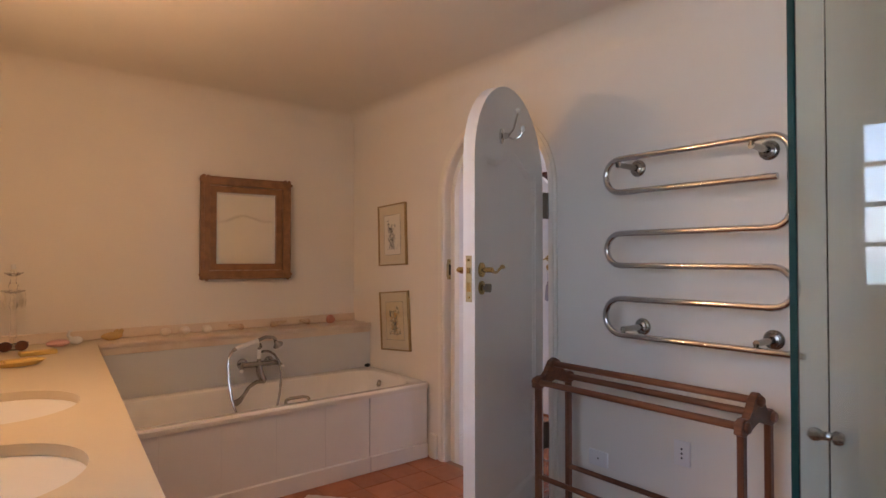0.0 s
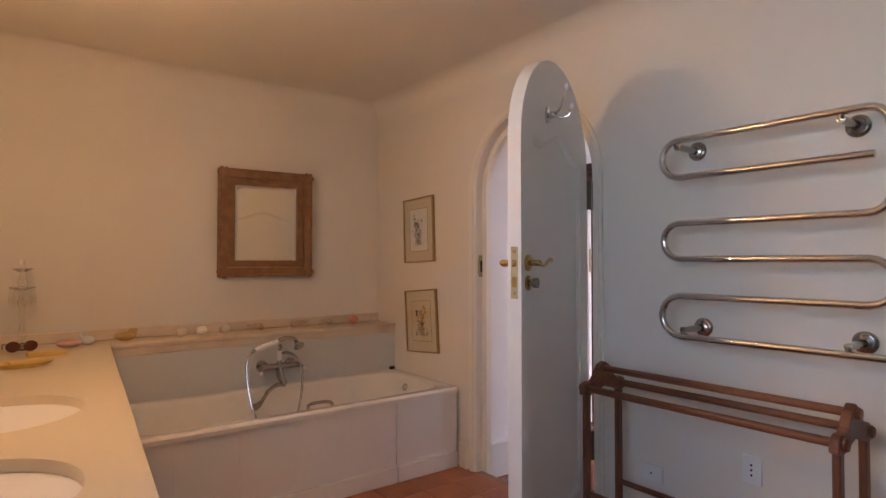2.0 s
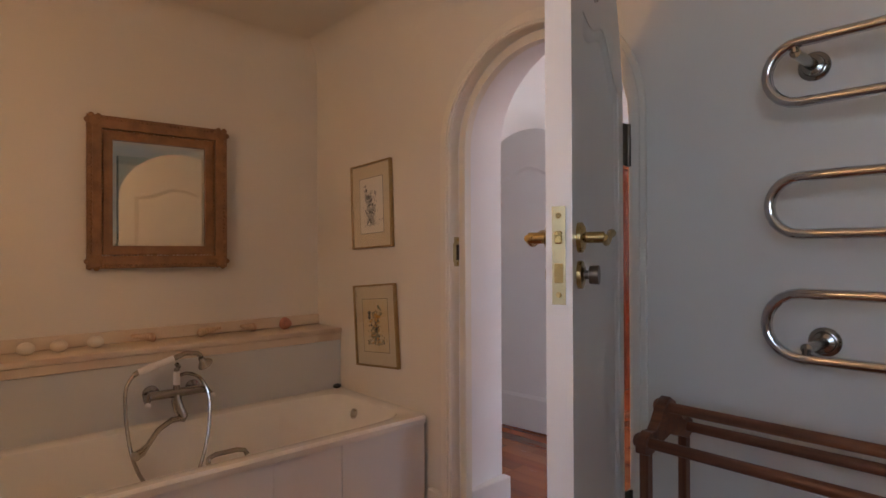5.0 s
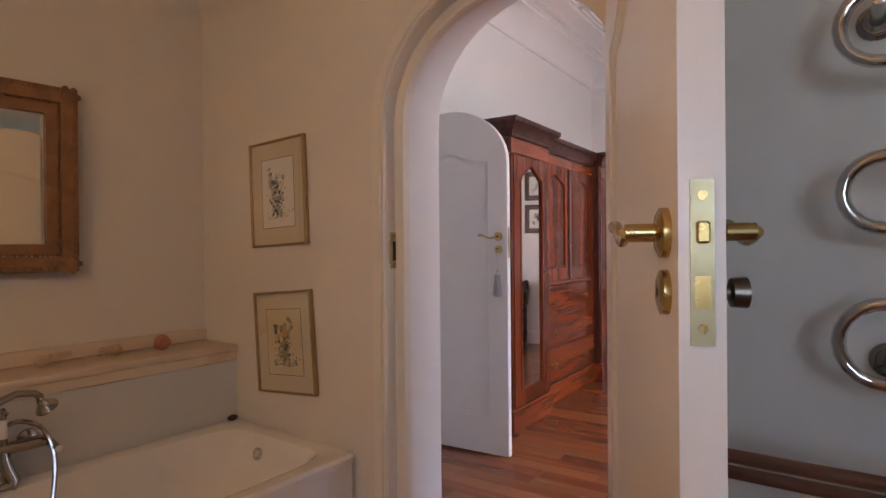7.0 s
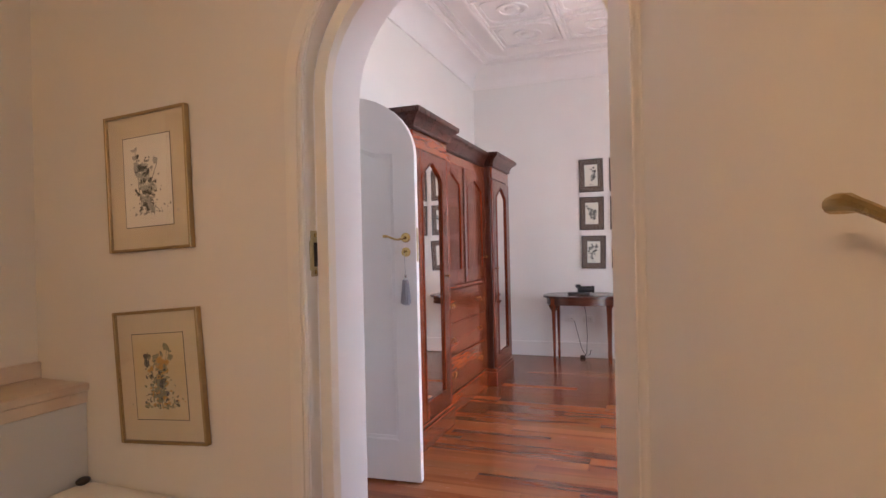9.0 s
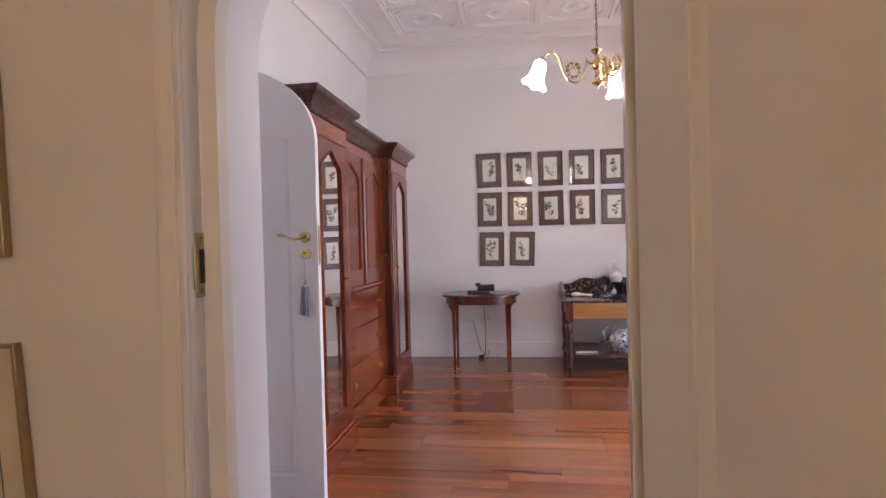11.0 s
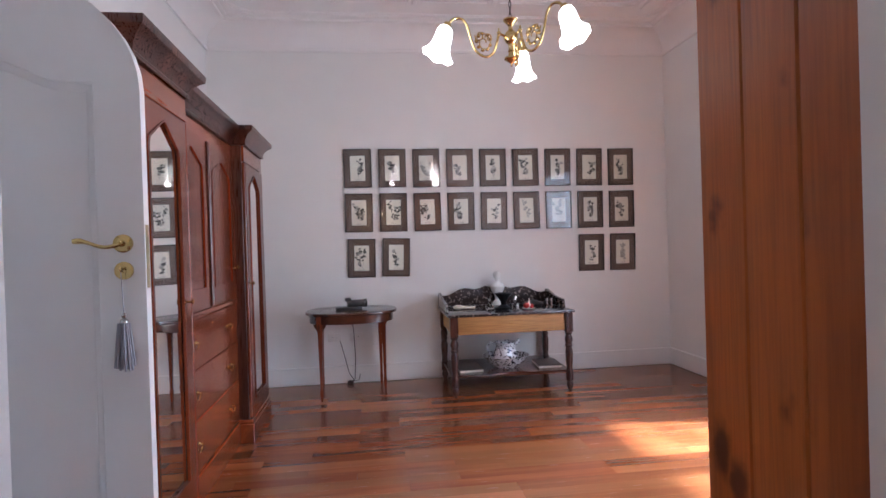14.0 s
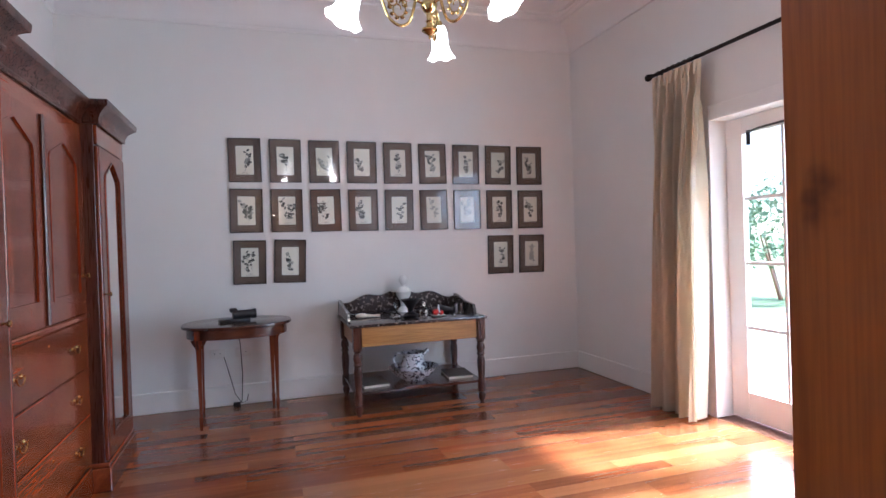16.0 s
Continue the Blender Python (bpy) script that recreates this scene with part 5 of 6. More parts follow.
for z0, z1 in ((0.68, 0.928), (0.435, 0.672), (0.165, 0.427)):
    bm = bmesh.new(); box(bm, (WL1 + 0.010, MY - 0.003, z0), (WR0 - 0.010, MY + 0.0195, z1), 0.004); d = part("drawer", bm, MAHOGANY_H, ward)
    for hx in (WL1 + 0.24, WR0 - 0.24):
        bm = bmesh.new(); zc = (z0 + z1) / 2
        for s in (-1, 1):
            lathe(bm, [(0, 0), (0.011, 0), (0.010, 0.004), (0.005, 0.008), (0.006, 0.016), (0, 0.018)], pose(hx + 0.038 * s, MY - 0.003, zc + 0.008, 90), 10)
        tube(bm, [(hx + 0.038 * math.cos(math.pi * k / 10), MY - 0.017, zc + 0.006 - 0.026 * math.sin(math.pi * k / 10)) for k in range(11)], 0.0035, 6)
        part("drop_handle", bm, BRASS, d, "brass drop handle")
    bm = bmesh.new(); cyl(bm, (xm_, MY - 0.005, z1 - 0.05), (xm_, MY - 0.002, z1 - 0.05), 0.007, n=10); part("escutcheon", bm, BRASS, d)


# framed botanical prints in three rows
COLX, PITCH = 2.716, 0.3235
zrow = (2.010, 1.592, 1.166)
hung = [(r, c) for r in (0, 1) for c in range(9)] + [(2, 0), (2, 1), (2, 7), (2, 8)]
rng = random.Random(21)
for i, (r, c) in enumerate(hung):
    y = COLX - PITCH * c - (0.012 if r == 2 and c < 2 else 0)
    z = zrow[r] - 0.0025 * c
    roll = rng.uniform(-0.7, 0.7) + (1.6 if r == 2 and c < 2 else 0)
    m = BED @ pose(FW - 0.0015, y, z) @ pose(0, 0, 0, 0, 0, -90) @ pose(0, 0, 0, 2.0 if c > 5 else 0.6, roll, 0) @ pose(0, -0.004, 0)
    picture("botanical_print", "small botanical print in a brown mount and dark frame", m, 0.258, 0.362, 0.007, 0.018, BLACKFRAME, MOUNT_BROWN, 0.053, PAPER, plant_art(100 + 7 * i, [INK, INK, INK_SOFT] if rng.random() < 0.75 else [INK_SOFT], 1.3, True), "prints on the bedroom wall")


# demilune side table
tb = thing("side_table", "small oval mahogany side table on slender tapered legs", "table", BED)
tcx, tcy = 4.62, 2.80
ov = [(tcx + 0.325 * math.copysign(abs(math.cos(t)) ** 0.85, math.cos(t)), tcy + 0.392 * math.copysign(abs(math.sin(t)) ** 0.85, math.sin(t))) for t in [2 * math.pi * k / 48 for k in range(48)]]
sc_ = lambda f: [(tcx + (x - tcx) * f, tcy + (y - tcy) * f) for x, y in ov]
bm = bmesh.new()
rings = [[bm.verts.new((x, y, z)) for x, y in sc_(f)] for f, z in ((0.97, 0.708), (0.995, 0.712), (1.0, 0.722), (0.99, 0.731), (0.97, 0.733))]
for u, v in zip(rings, rings[1:]):
    for k in range(48):
        bm.faces.new((u[k], u[(k + 1) % 48], v[(k + 1) % 48], v[k]))
bm.faces.new(rings[0][::-1]); bm.faces.new(rings[-1])
part("tabletop", bm, TABLEWOOD, tb)
bm = bmesh.new(); band(bm, [(x, y, 0.64) for x, y in sc_(0.86)], [(x, y, 0.64) for x, y in sc_(0.91)], (0, 0, 0.0675), closed=True); part("apron", bm, TABLEWOOD, tb)
for lx, ly in ((4.41, 3.055), (4.90, 3.085), (4.735, 2.525), (4.90, 2.555)):
    bm = bmesh.new()
    ring_z = ((0.707, 0.030), (0.64, 0.030), (0.60, 0.021), (0.585, 0.026), (0.57, 0.021), (0.10, 0.012), (0.09, 0.017), (0.04, 0.013), (0.0, 0.009))
    lathe(bm, [(r * 1.25, z) for z, r in ring_z], Matrix.Translation((lx, ly, 0)) @ pose(0, 0, 0, 0, 0, 45), 4)
    l_ = part("leg", bm, MAHOGANY, tb)
    for s, t in ((1, 0), (-1, 0), (0, 1), (0, -1)):
        bm = bmesh.new(); prism(bm, [(lx + s * 0.02, ly + t * 0.02, 0.64), (lx + s * 0.055, ly + t * 0.055, 0.64), (lx + s * 0.05, ly + t * 0.05, 0.625), (lx + s * 0.02, ly + t * 0.02, 0.575)], (0.012 * abs(t), 0.012 * abs(s), 0)); part("bracket", bm, TABLEWOOD, l_)
# black device on the table, and its lead
dev = thing("video_camera", "small black video camera lying on the side table", "camera", BED @ pose(4.56, 2.80, 0.7335, 0, 0, 12))
bm = bmesh.new(); box(bm, (-0.05, -0.09, 0.0), (0.05, 0.13, 0.028), 0.008, 2); part("base", bm, BLACKPL, dev)
bm = bmesh.new(); cyl(bm, (0, -0.11, 0.055), (0, 0.03, 0.055), 0.032, n=18); cyl(bm, (0, -0.135, 0.055), (0, -0.11, 0.055), 0.036, n=18); part("barrel", bm, BLACKPL, dev)
bm = bmesh.new(); box(bm, (-0.025, 0.0, 0.075), (0.025, 0.05, 0.105), 0.006); part("viewfinder", bm, BLACKPL, dev)
bm = bmesh.new()
tube(bm, [BED @ Vector(p) for p in ((4.93, 2.83, 0.70), (4.985, 2.80, 0.5), (4.99, 2.79, 0.25), (4.97, 2.80, 0.05), (4.94, 2.83, 0.02))], 0.0035, 6)
tube(bm, [BED @ Vector(p) for p in ((5.02, 2.93, 0.40), (4.985, 2.90, 0.30), (4.97, 2.85, 0.10), (4.95, 2.80, 0.03), (4.93, 2.76, 0.05), (4.94, 2.75, 0.10))], 0.0035, 6)
box(bm, (7.44, 2.985, 0.0), (7.47, 3.04, 0.035), 0.006)
solid("power_lead", bm, BLACKPL, "thin black power lead with an adaptor on the floor", "cable")
for y, z in ((2.98, 0.43), (2.78, 0.43), (0.80, 0.43)):
    s = thing("wall_socket", "white plastic wall socket in the bedroom", "socket", BED @ pose(FW - 0.001, y, z, 0, 0, -90), "bedroom sockets")
    bm = bmesh.new(); box(bm, (-0.06, -0.010, -0.038), (0.06, 0, 0.038), 0.003, 2); part("plate", bm, PLASTIC_W, s)
    for dx in (-0.02, 0.02):
        bm = bmesh.new(); cyl(bm, (dx, -0.0108, 0), (dx, -0.0098, 0), 0.004, n=8); part("socket_hole", bm, BLACKHOLE, s)


# marble-topped washstand
ws = thing("washstand", "mahogany washstand with a black marble top and oak drawer", "washstand", BED)
X0w, X1w, Y0w, Y1w, ZW = 4.235, 4.985, 0.925, 2.01, 0.685
bm = bmesh.new(); box(bm, (X0w, Y0w, ZW - 0.022), (X1w, Y1w, ZW), 0.006, 2); part("marble_top", bm, BLACKMARBLE, ws, "black mottled marble top")
n = 40
low, high = [], []
for k in range(n + 1):
    u = k / n
    y = Y0w + 0.01 + (Y1w - Y0w - 0.02) * u
    e = abs(2 * u - 1)
    h = 0.115 + (0.07 * math.cos(e * math.pi * 0.5) ** 2 + 0.018 * math.cos(e * 11) if e > 0.13 else 0.055)
    high.append((X1w - 0.025, y, ZW + h)); low.append((X1w - 0.025, y, ZW + 0.0005))
bm = bmesh.new(); band(bm, low, high, (0.022, 0, 0)); part("splash_back", bm, BLACKMARBLE, ws, "scalloped black marble splash back")
for y in (Y0w + 0.012, Y1w - 0.034):
    bm = bmesh.new()
    prism(bm, [(X1w - 0.026, y, ZW + 0.0005), (X1w - 0.026, y, ZW + 0.13), (X1w - 0.10, y, ZW + 0.125), (X1w - 0.30, y, ZW + 0.085), (X1w - 0.52, y, ZW + 0.072), (X1w - 0.545, y, ZW + 0.0005)], (0, 0.022, 0))
    part("side_splash", bm, BLACKMARBLE, ws)
for lx, ly in ((4.275, 1.957), (4.275, 0.975), (4.945, 1.957), (4.945, 0.975)):
    bm = bmesh.new(); box(bm, (lx - 0.032, ly - 0.032, 0.50), (lx + 0.032, ly + 0.032, ZW - 0.0225), 0.003)
    lathe(bm, [(0.026, 0.4995), (0.034, 0.49), (0.022, 0.475), (0.031, 0.455), (0.034, 0.43), (0.026, 0.40), (0.034, 0.385), (0.024, 0.37), (0.032, 0.33), (0.030, 0.26), (0.024, 0.19), (0.030, 0.17), (0.032, 0.16), (0.032, 0.09), (0.020, 0.08), (0.030, 0.06), (0.027, 0.035), (0.017, 0.012), (0.014, 0.0)], Matrix.Translation((lx, ly, 0)), 18)
    part("leg", bm, MAHOGANY_D, ws, "turned dark leg")
bm = bmesh.new(); box(bm, (4.262, 1.01, 0.515), (4.30, 1.922, ZW - 0.0225), 0.003); part("drawer_front", bm, OAKDRAWER, ws, "golden oak drawer front")
for y in (0.965, 1.955):
    bm = bmesh.new(); box(bm, (4.31, y - 0.010, 0.515), (4.912, y + 0.010, ZW - 0.0225)); part("apron", bm, OAKDRAWER, ws)
bm = bmesh.new(); box(bm, (4.93, 1.01, 0.515), (4.945, 1.922, ZW - 0.0225)); part("apron", bm, MAHOGANY_D, ws)
bm = bmesh.new()
prism(bm, [(4.30, 0.955, 0.150), (4.30, 1.30, 0.150), (4.34, 1.36, 0.150), (4.34, 1.56, 0.150), (4.30, 1.62, 0.150), (4.30, 1.975, 0.150), (4.97, 1.975, 0.150), (4.97, 0.955, 0.150)], (0, 0, 0.02)); part("shelf", bm, TABLEWOOD, ws, "worn dark lower shelf")
# jug and bowl
JB = BED @ Matrix.Translation((4.56, 1.46, 0.1705)) @ Matrix.Diagonal((1.22, 1.22, 0.95, 1))
bm = bmesh.new(); lathe(bm, [(0, 0), (0.075, 0), (0.08, 0.01), (0.13, 0.05), (0.165, 0.105), (0.170, 0.112), (0.160, 0.108), (0.12, 0.05), (0.06, 0.02), (0, 0.018)], n=32, wave=None)
solid("wash_bowl", bm, BLUEWHITE, "blue and white patterned china wash bowl on the shelf", "bowl", JB)
jug = thing("water_jug", "blue and white patterned china jug standing in the bowl", "jug", JB @ Matrix.Translation((0, 0, 0.0185)))
bm = bmesh.new(); lathe(bm, [(0, 0), (0.055, 0), (0.058, 0.012), (0.088, 0.06), (0.090, 0.10), (0.072, 0.15), (0.066, 0.18), (0.080, 0.215), (0.074, 0.215), (0.06, 0.18), (0.03, 0.10), (0, 0.06)], n=28); part("body", bm, BLUEWHITE, jug)
bm = bmesh.new(); tube(bm, [(0, 0.07, 0.20), (0, 0.11, 0.215), (0, 0.135, 0.17), (0, 0.12, 0.11), (0, 0.085, 0.08)], 0.009, 8); part("handle", bm, BLUEWHITE, jug)
bm = bmesh.new(); prism(bm, [(-0.03, -0.065, 0.17), (0.03, -0.065, 0.17), (0.018, -0.115, 0.222), (-0.018, -0.115, 0.222)], (0, 0.012, 0.012)); part("spout", bm, BLUEWHITE, jug)
for y, zz, a in ((1.80, 0.1702, 3), (1.09, 0.1702, -4)):
    bk = thing("magazine", "dark-covered magazine lying on the washstand shelf", "magazine", BED @ pose(4.55, y, zz, 0, 0, a), "magazines")
    bm = bmesh.new(); box(bm, (-0.14, -0.10, 0.0), (0.14, 0.10, 0.018)); part("pages", bm, PAPER, bk)
    bm = bmesh.new(); box(bm, (-0.145, -0.105, 0.0185), (0.145, 0.105, 0.022), 0.001); part("cover", bm, CARD, bk)


def on_top(name, label, category, x, y, build, mt):
    bm = bmesh.new(); build(bm)
    return solid(name, bm, mt, label, category, BED @ pose(x, y, ZW + 0.0005))


def vase(bm):
    lathe(bm, [(0, 0), (0.05, 0), (0.055, 0.012), (0.022, 0.035), (0.026, 0.06), (0.055, 0.105), (0.085, 0.135), (0.080, 0.136), (0.04, 0.10), (0, 0.08)], n=24)
on_top("tall_vase", "tall black flared vase on the washstand", "vase", 4.58, 1.46, vase, BLACKPL)
on_top("china_figurine", "white china figurine at the back of the washstand", "figurine", 4.90, 1.44, lambda b: lathe(b, [(0, 0), (0.055, 0), (0.050, 0.02), (0.026, 0.05), (0.030, 0.09), (0.062, 0.14), (0.070, 0.175), (0.050, 0.205), (0.022, 0.22), (0.020, 0.235), (0.036, 0.265), (0.034, 0.295), (0.018, 0.315), (0, 0.32)], n=16), WHITECHINA)
on_top("perfume_bottle", "cut glass perfume bottle on the washstand", "bottle", 4.52, 1.60, lambda b: lathe(b, [(0, 0), (0.045, 0), (0.048, 0.01), (0.04, 0.03), (0.012, 0.06), (0.010, 0.085), (0.018, 0.09), (0.014, 0.12), (0, 0.125)], n=8), CRYSTAL)
on_top("perfume_bottle", "cut glass perfume bottle on the washstand", "bottle", 4.50, 1.37, lambda b: lathe(b, [(0, 0), (0.032, 0), (0.034, 0.05), (0.012, 0.07), (0.010, 0.085), (0.018, 0.09), (0.014, 0.115), (0, 0.12)], n=8), CRYSTAL)
on_top("glass_dish", "dark glass dish on the washstand", "dish", 4.42, 1.51, lambda b: lathe(b, [(0, 0), (0.05, 0), (0.075, 0.025), (0.07, 0.026), (0.03, 0.01), (0, 0.01)], n=20), BLACKPL)
on_top("hair_brush", "wooden hair brush lying on the washstand", "brush", 4.62, 1.84, lambda b: (ball(b, (0, 0.02, 0.022), 0.05, (0.75, 1.0, 0.42), 12), tube(b, [(0, -0.02, 0.02), (0, -0.08, 0.016), (0, -0.13, 0.014)], [0.014, 0.010, 0.013], 8)), EGG)
on_top("lidded_dish", "dark oval lidded dish on the washstand", "dish", 4.68, 1.16, lambda b: lathe(b, [(0, 0), (0.08, 0), (0.10, 0.02), (0.09, 0.03), (0.03, 0.05), (0.012, 0.055), (0, 0.06)], n=20), BLACKPL)
fig = on_top("trinket", "small red and grey ornament in a dish on the washstand", "ornament", 4.42, 1.275, lambda b: (ball(b, (0, 0.02, 0.035), 0.028, (1, 1, 0.9), 10), ball(b, (0.01, -0.03, 0.028), 0.022, (1, 1, 0.9), 10)), RED)
bm = bmesh.new(); lathe(bm, [(0, 0), (0.04, 0), (0.06, 0.012), (0.055, 0.013), (0, 0.006)], n=18); part("saucer", bm, WHITECHINA, fig, "white saucer")
bm = bmesh.new(); cyl(bm, (0, -0.005, 0.03), (0, -0.005, 0.095), 0.014, 0.004, 10); part("cone", bm, WHITECHINA, fig)
for dy in (0.0, -0.055):
    on_top("glass_tumbler", "small grey metal tumbler on the washstand", "tumbler", 4.66, 1.035 + dy * 0.8, lambda b: lathe(b, [(0, 0), (0.022, 0), (0.023, 0.065), (0.020, 0.065), (0.019, 0.01), (0, 0.01)], n=16), CHROME)


# brass chandelier
ch = thing("chandelier", "polished brass chandelier with three lit frosted glass shades", "chandelier", BED @ Matrix.Translation(CHAND))
bm = bmesh.new()
lathe(bm, [(0, 2.150), (0.006, 2.155), (0.004, 2.165), (0.018, 2.175), (0.036, 2.188), (0.034, 2.196), (0.016, 2.202), (0.013, 2.222), (0.018, 2.228), (0.013, 2.236), (0.014, 2.262), (0.026, 2.272), (0.036, 2.292), (0.036, 2.304), (0.026, 2.322), (0.012, 2.334), (0.010, 2.350), (0.018, 2.362), (0.036, 2.382), (0.036, 2.388), (0.012, 2.390), (0, 2.390)], n=24)
part("body", bm, BRASS_BRIGHT, ch)
bm = bmesh.new()
for k in range(32):
    z = 2.388 + k * 0.03
    tube(bm, [(0.006 * math.cos(a) * (k % 2), 0.006 * math.cos(a) * ((k + 1) % 2), z + 0.015 + 0.019 * math.sin(a)) for a in [2 * math.pi * q / 8 for q in range(9)]], 0.0022, 5)
part("chain", bm, IRON, ch, "dark hanging chain")
bm = bmesh.new(); lathe(bm, [(0, CZ - 0.06), (0.02, CZ - 0.055), (0.05, CZ - 0.02), (0.055, CZ - 0.001), (0, CZ - 0.001)], n=20); part("ceiling_rose", bm, BRASS_BRIGHT, ch)
for a in (95, 215, 335):
    A = pose(0, 0, 0, 0, 0, a) @ Matrix.Diagonal((0.86, 0.86, 1, 1))
    bm = bmesh.new()
    pts = [(0.03, 0, 2.30), (0.07, 0, 2.31), (0.085, 0, 2.27), (0.11, 0, 2.215), (0.16, 0, 2.195), (0.215, 0, 2.225), (0.245, 0, 2.29), (0.265, 0, 2.35), (0.30, 0, 2.378), (0.345, 0, 2.372), (0.375, 0, 2.345)]
    fine = []
    for i in range(len(pts) - 1):
        p0, p1, p2, p3 = [Vector(pts[max(0, min(len(pts) - 1, i + d))]) for d in (-1, 0, 1, 2)]
        for k in range(4):
            u = k / 4
            fine.append(A @ (0.5 * ((2 * p1) + (p2 - p0) * u + (2 * p0 - 5 * p1 + 4 * p2 - p3) * u * u + (3 * p1 - p0 - 3 * p2 + p3) * u ** 3)))
    fine.append(A @ Vector(pts[-1]))
    tube(bm, fine, 0.0065, 8)
    arm = part("arm", bm, BRASS_BRIGHT, ch)
    bm = bmesh.new()       # scrolled leaf ornament inside the curl
    for cx, cz, r0, turns, s in ((0.165, 2.265, 0.052, 1.5, 1), (0.19, 2.30, 0.028, 1.2, -1), (0.135, 2.29, 0.022, 1.2, 1)):
        tube(bm, [A @ Vector((cx + r0 * (1 - 0.75 * k / 24) * math.cos(s * 2 * math.pi * turns * k / 24), 0, cz + r0 * (1 - 0.75 * k / 24) * math.sin(s * 2 * math.pi * turns * k / 24))) for k in range(25)], 0.0035, 6)
    for k in range(9):
        t = k * 0.7
        ball(bm, A @ Vector((0.165 + 0.042 * math.cos(t), 0, 2.268 + 0.042 * math.sin(t))), 0.010, (1, 1, 0.8), 6)
    part("scroll", bm, BRASS, arm)
    bm = bmesh.new(); lathe(bm, [(0, 0.03), (0.006, 0.026), (0.004, 0.016), (0.013, 0.008), (0.012, 0), (0, 0)], A @ Matrix.Translation((0.072, 0, 2.312)), 10); part("finial", bm, BRASS_BRIGHT, arm)
    tilt = A @ pose(0.378, 0, 2.345, 0, -22, 0) @ Matrix.Diagonal((1.04, 0.94, 1.06, 1))
    bm = bmesh.new(); lathe(bm, [(0, 0.012), (0.018, 0.008), (0.024, -0.012), (0.020, -0.014), (0, -0.005)], tilt, 14); part("lamp_holder", bm, BRASS_BRIGHT, arm)
    bm = bmesh.new(); lathe(bm, [(0.020, -0.008), (0.038, -0.020), (0.046, -0.045), (0.048, -0.075), (0.052, -0.105), (0.060, -0.128), (0.072, -0.146), (0.086, -0.160)], tilt, 36, wave=(6, 0.006)); part("shade", bm, SHADE, arm, "frilled frosted glass shade, lit")


# curtain and pole
pole = thing("curtain_pole", "dark iron curtain pole with a ball finial", "curtain pole", BED)
PZ, PY = 2.475, RW + 0.12
bm = bmesh.new(); cyl(bm, (1.25, PY, PZ), (3.66, PY, PZ), 0.013, n=14); part("rod", bm, IRON, pole)
bm = bmesh.new(); ball(bm, (3.70, PY, PZ), 0.027, n=14); lathe(bm, [(0.016, 0), (0.020, 0.008), (0.012, 0.016), (0.018, 0.024)], pose(3.655, PY, PZ, 0, 90, 0), 14); part("finial", bm, IRON, pole)
bm = bmesh.new(); cyl(bm, (3.60, RW + 0.001, PZ), (3.60, PY, PZ), 0.008); lathe(bm, [(0, 0), (0.028, 0), (0.024, 0.008), (0, 0.010)], pose(3.60, RW + 0.001, PZ, -90), 14); part("bracket", bm, IRON, pole)
for k in range(8):
    x = 3.20 + 0.055 * k
    bm = bmesh.new(); tube(bm, [(x + 0.006 * math.sin(3 * a), PY + 0.021 * math.cos(a), PZ - 0.006 + 0.021 * math.sin(a)) for a in [2 * math.pi * q / 12 for q in range(13)]], 0.003, 6); part("ring", bm, IRON, pole)
cur = thing("curtain", "heavy cream linen curtain drawn back, pinch pleated", "curtain", BED)
bm = bmesh.new()
NU, NV = 150, 26
grid = []
for j in range(NV + 1):
    v = j / NV
    z = PZ - 0.03 - v * (PZ - 0.045)
    w0, w1 = 3.14 + 0.02 * v, 3.635 + 0.0 * v
    amp = 0.034 + 0.052 * min(1, v * 3) + 0.018 * v
    row = []
    for i in range(NU + 1):
        u = i / NU
        ph = u * 5 * 2 * math.pi
        w = math.sin(ph + 0.6 * math.sin(2 * v + u * 9))
        s = math.copysign(abs(w) ** 0.7, w) * (0.8 + 0.3 * math.sin(u * 11)) + 0.25 * math.sin(2.3 * ph + 3 * v)
        if v < 0.1:
            s *= 0.6
        row.append(bm.verts.new((w0 + (w1 - w0) * u + 0.012 * math.sin(2 * ph) * v, PY + 0.012 + 0.05 * v + amp * s * 0.95, z)))
    grid.append(row)
for a, b in zip(grid, grid[1:]):
    for i in range(NU):
        bm.faces.new((a[i], a[i + 1], b[i + 1], b[i]))
bmesh.ops.solidify(bm, geom=bm.faces[:], thickness=0.004)
part("drape", bm, CURTAIN, cur)
bm = bmesh.new()
for k in range(8):
    x = 3.17 + 0.06 * k
    cyl(bm, (x, PY + 0.045, PZ - 0.12), (x, PY + 0.03, PZ - 0.035), 0.007, 0.016, 8)
part("pinch_pleat", bm, CURTAIN, cur)


# pine cupboard beside the arch: vertical boards
pc = thing("pine_cupboard", "tall orange-stained knotty pine cupboard beside the arch", "cupboard", Matrix())
PX0, PX1, PYS, PYE, PH = 2.712, 3.075, 2.05, 1.10, 2.25
x = PX0
for k, w in enumerate((0.115, 0.123, 0.125)):
    bm = bmesh.new(); box(bm, (x, PYS - 0.02, 0.0), (x + w - 0.002, PYS, PH), 0.003); part("side_board", bm, PINE, pc)
    x += w
bm = bmesh.new(); box(bm, (PX0, PYE, 0.0), (PX1 - 0.02, PYS - 0.021, PH - 0.002)); part("carcass", bm, PINE, pc)
bm = bmesh.new(); box(bm, (PX1 - 0.0195, PYE, 0.0), (PX1, PYS - 0.0205, PH - 0.001), 0.003); part("front", bm, PINE, pc)


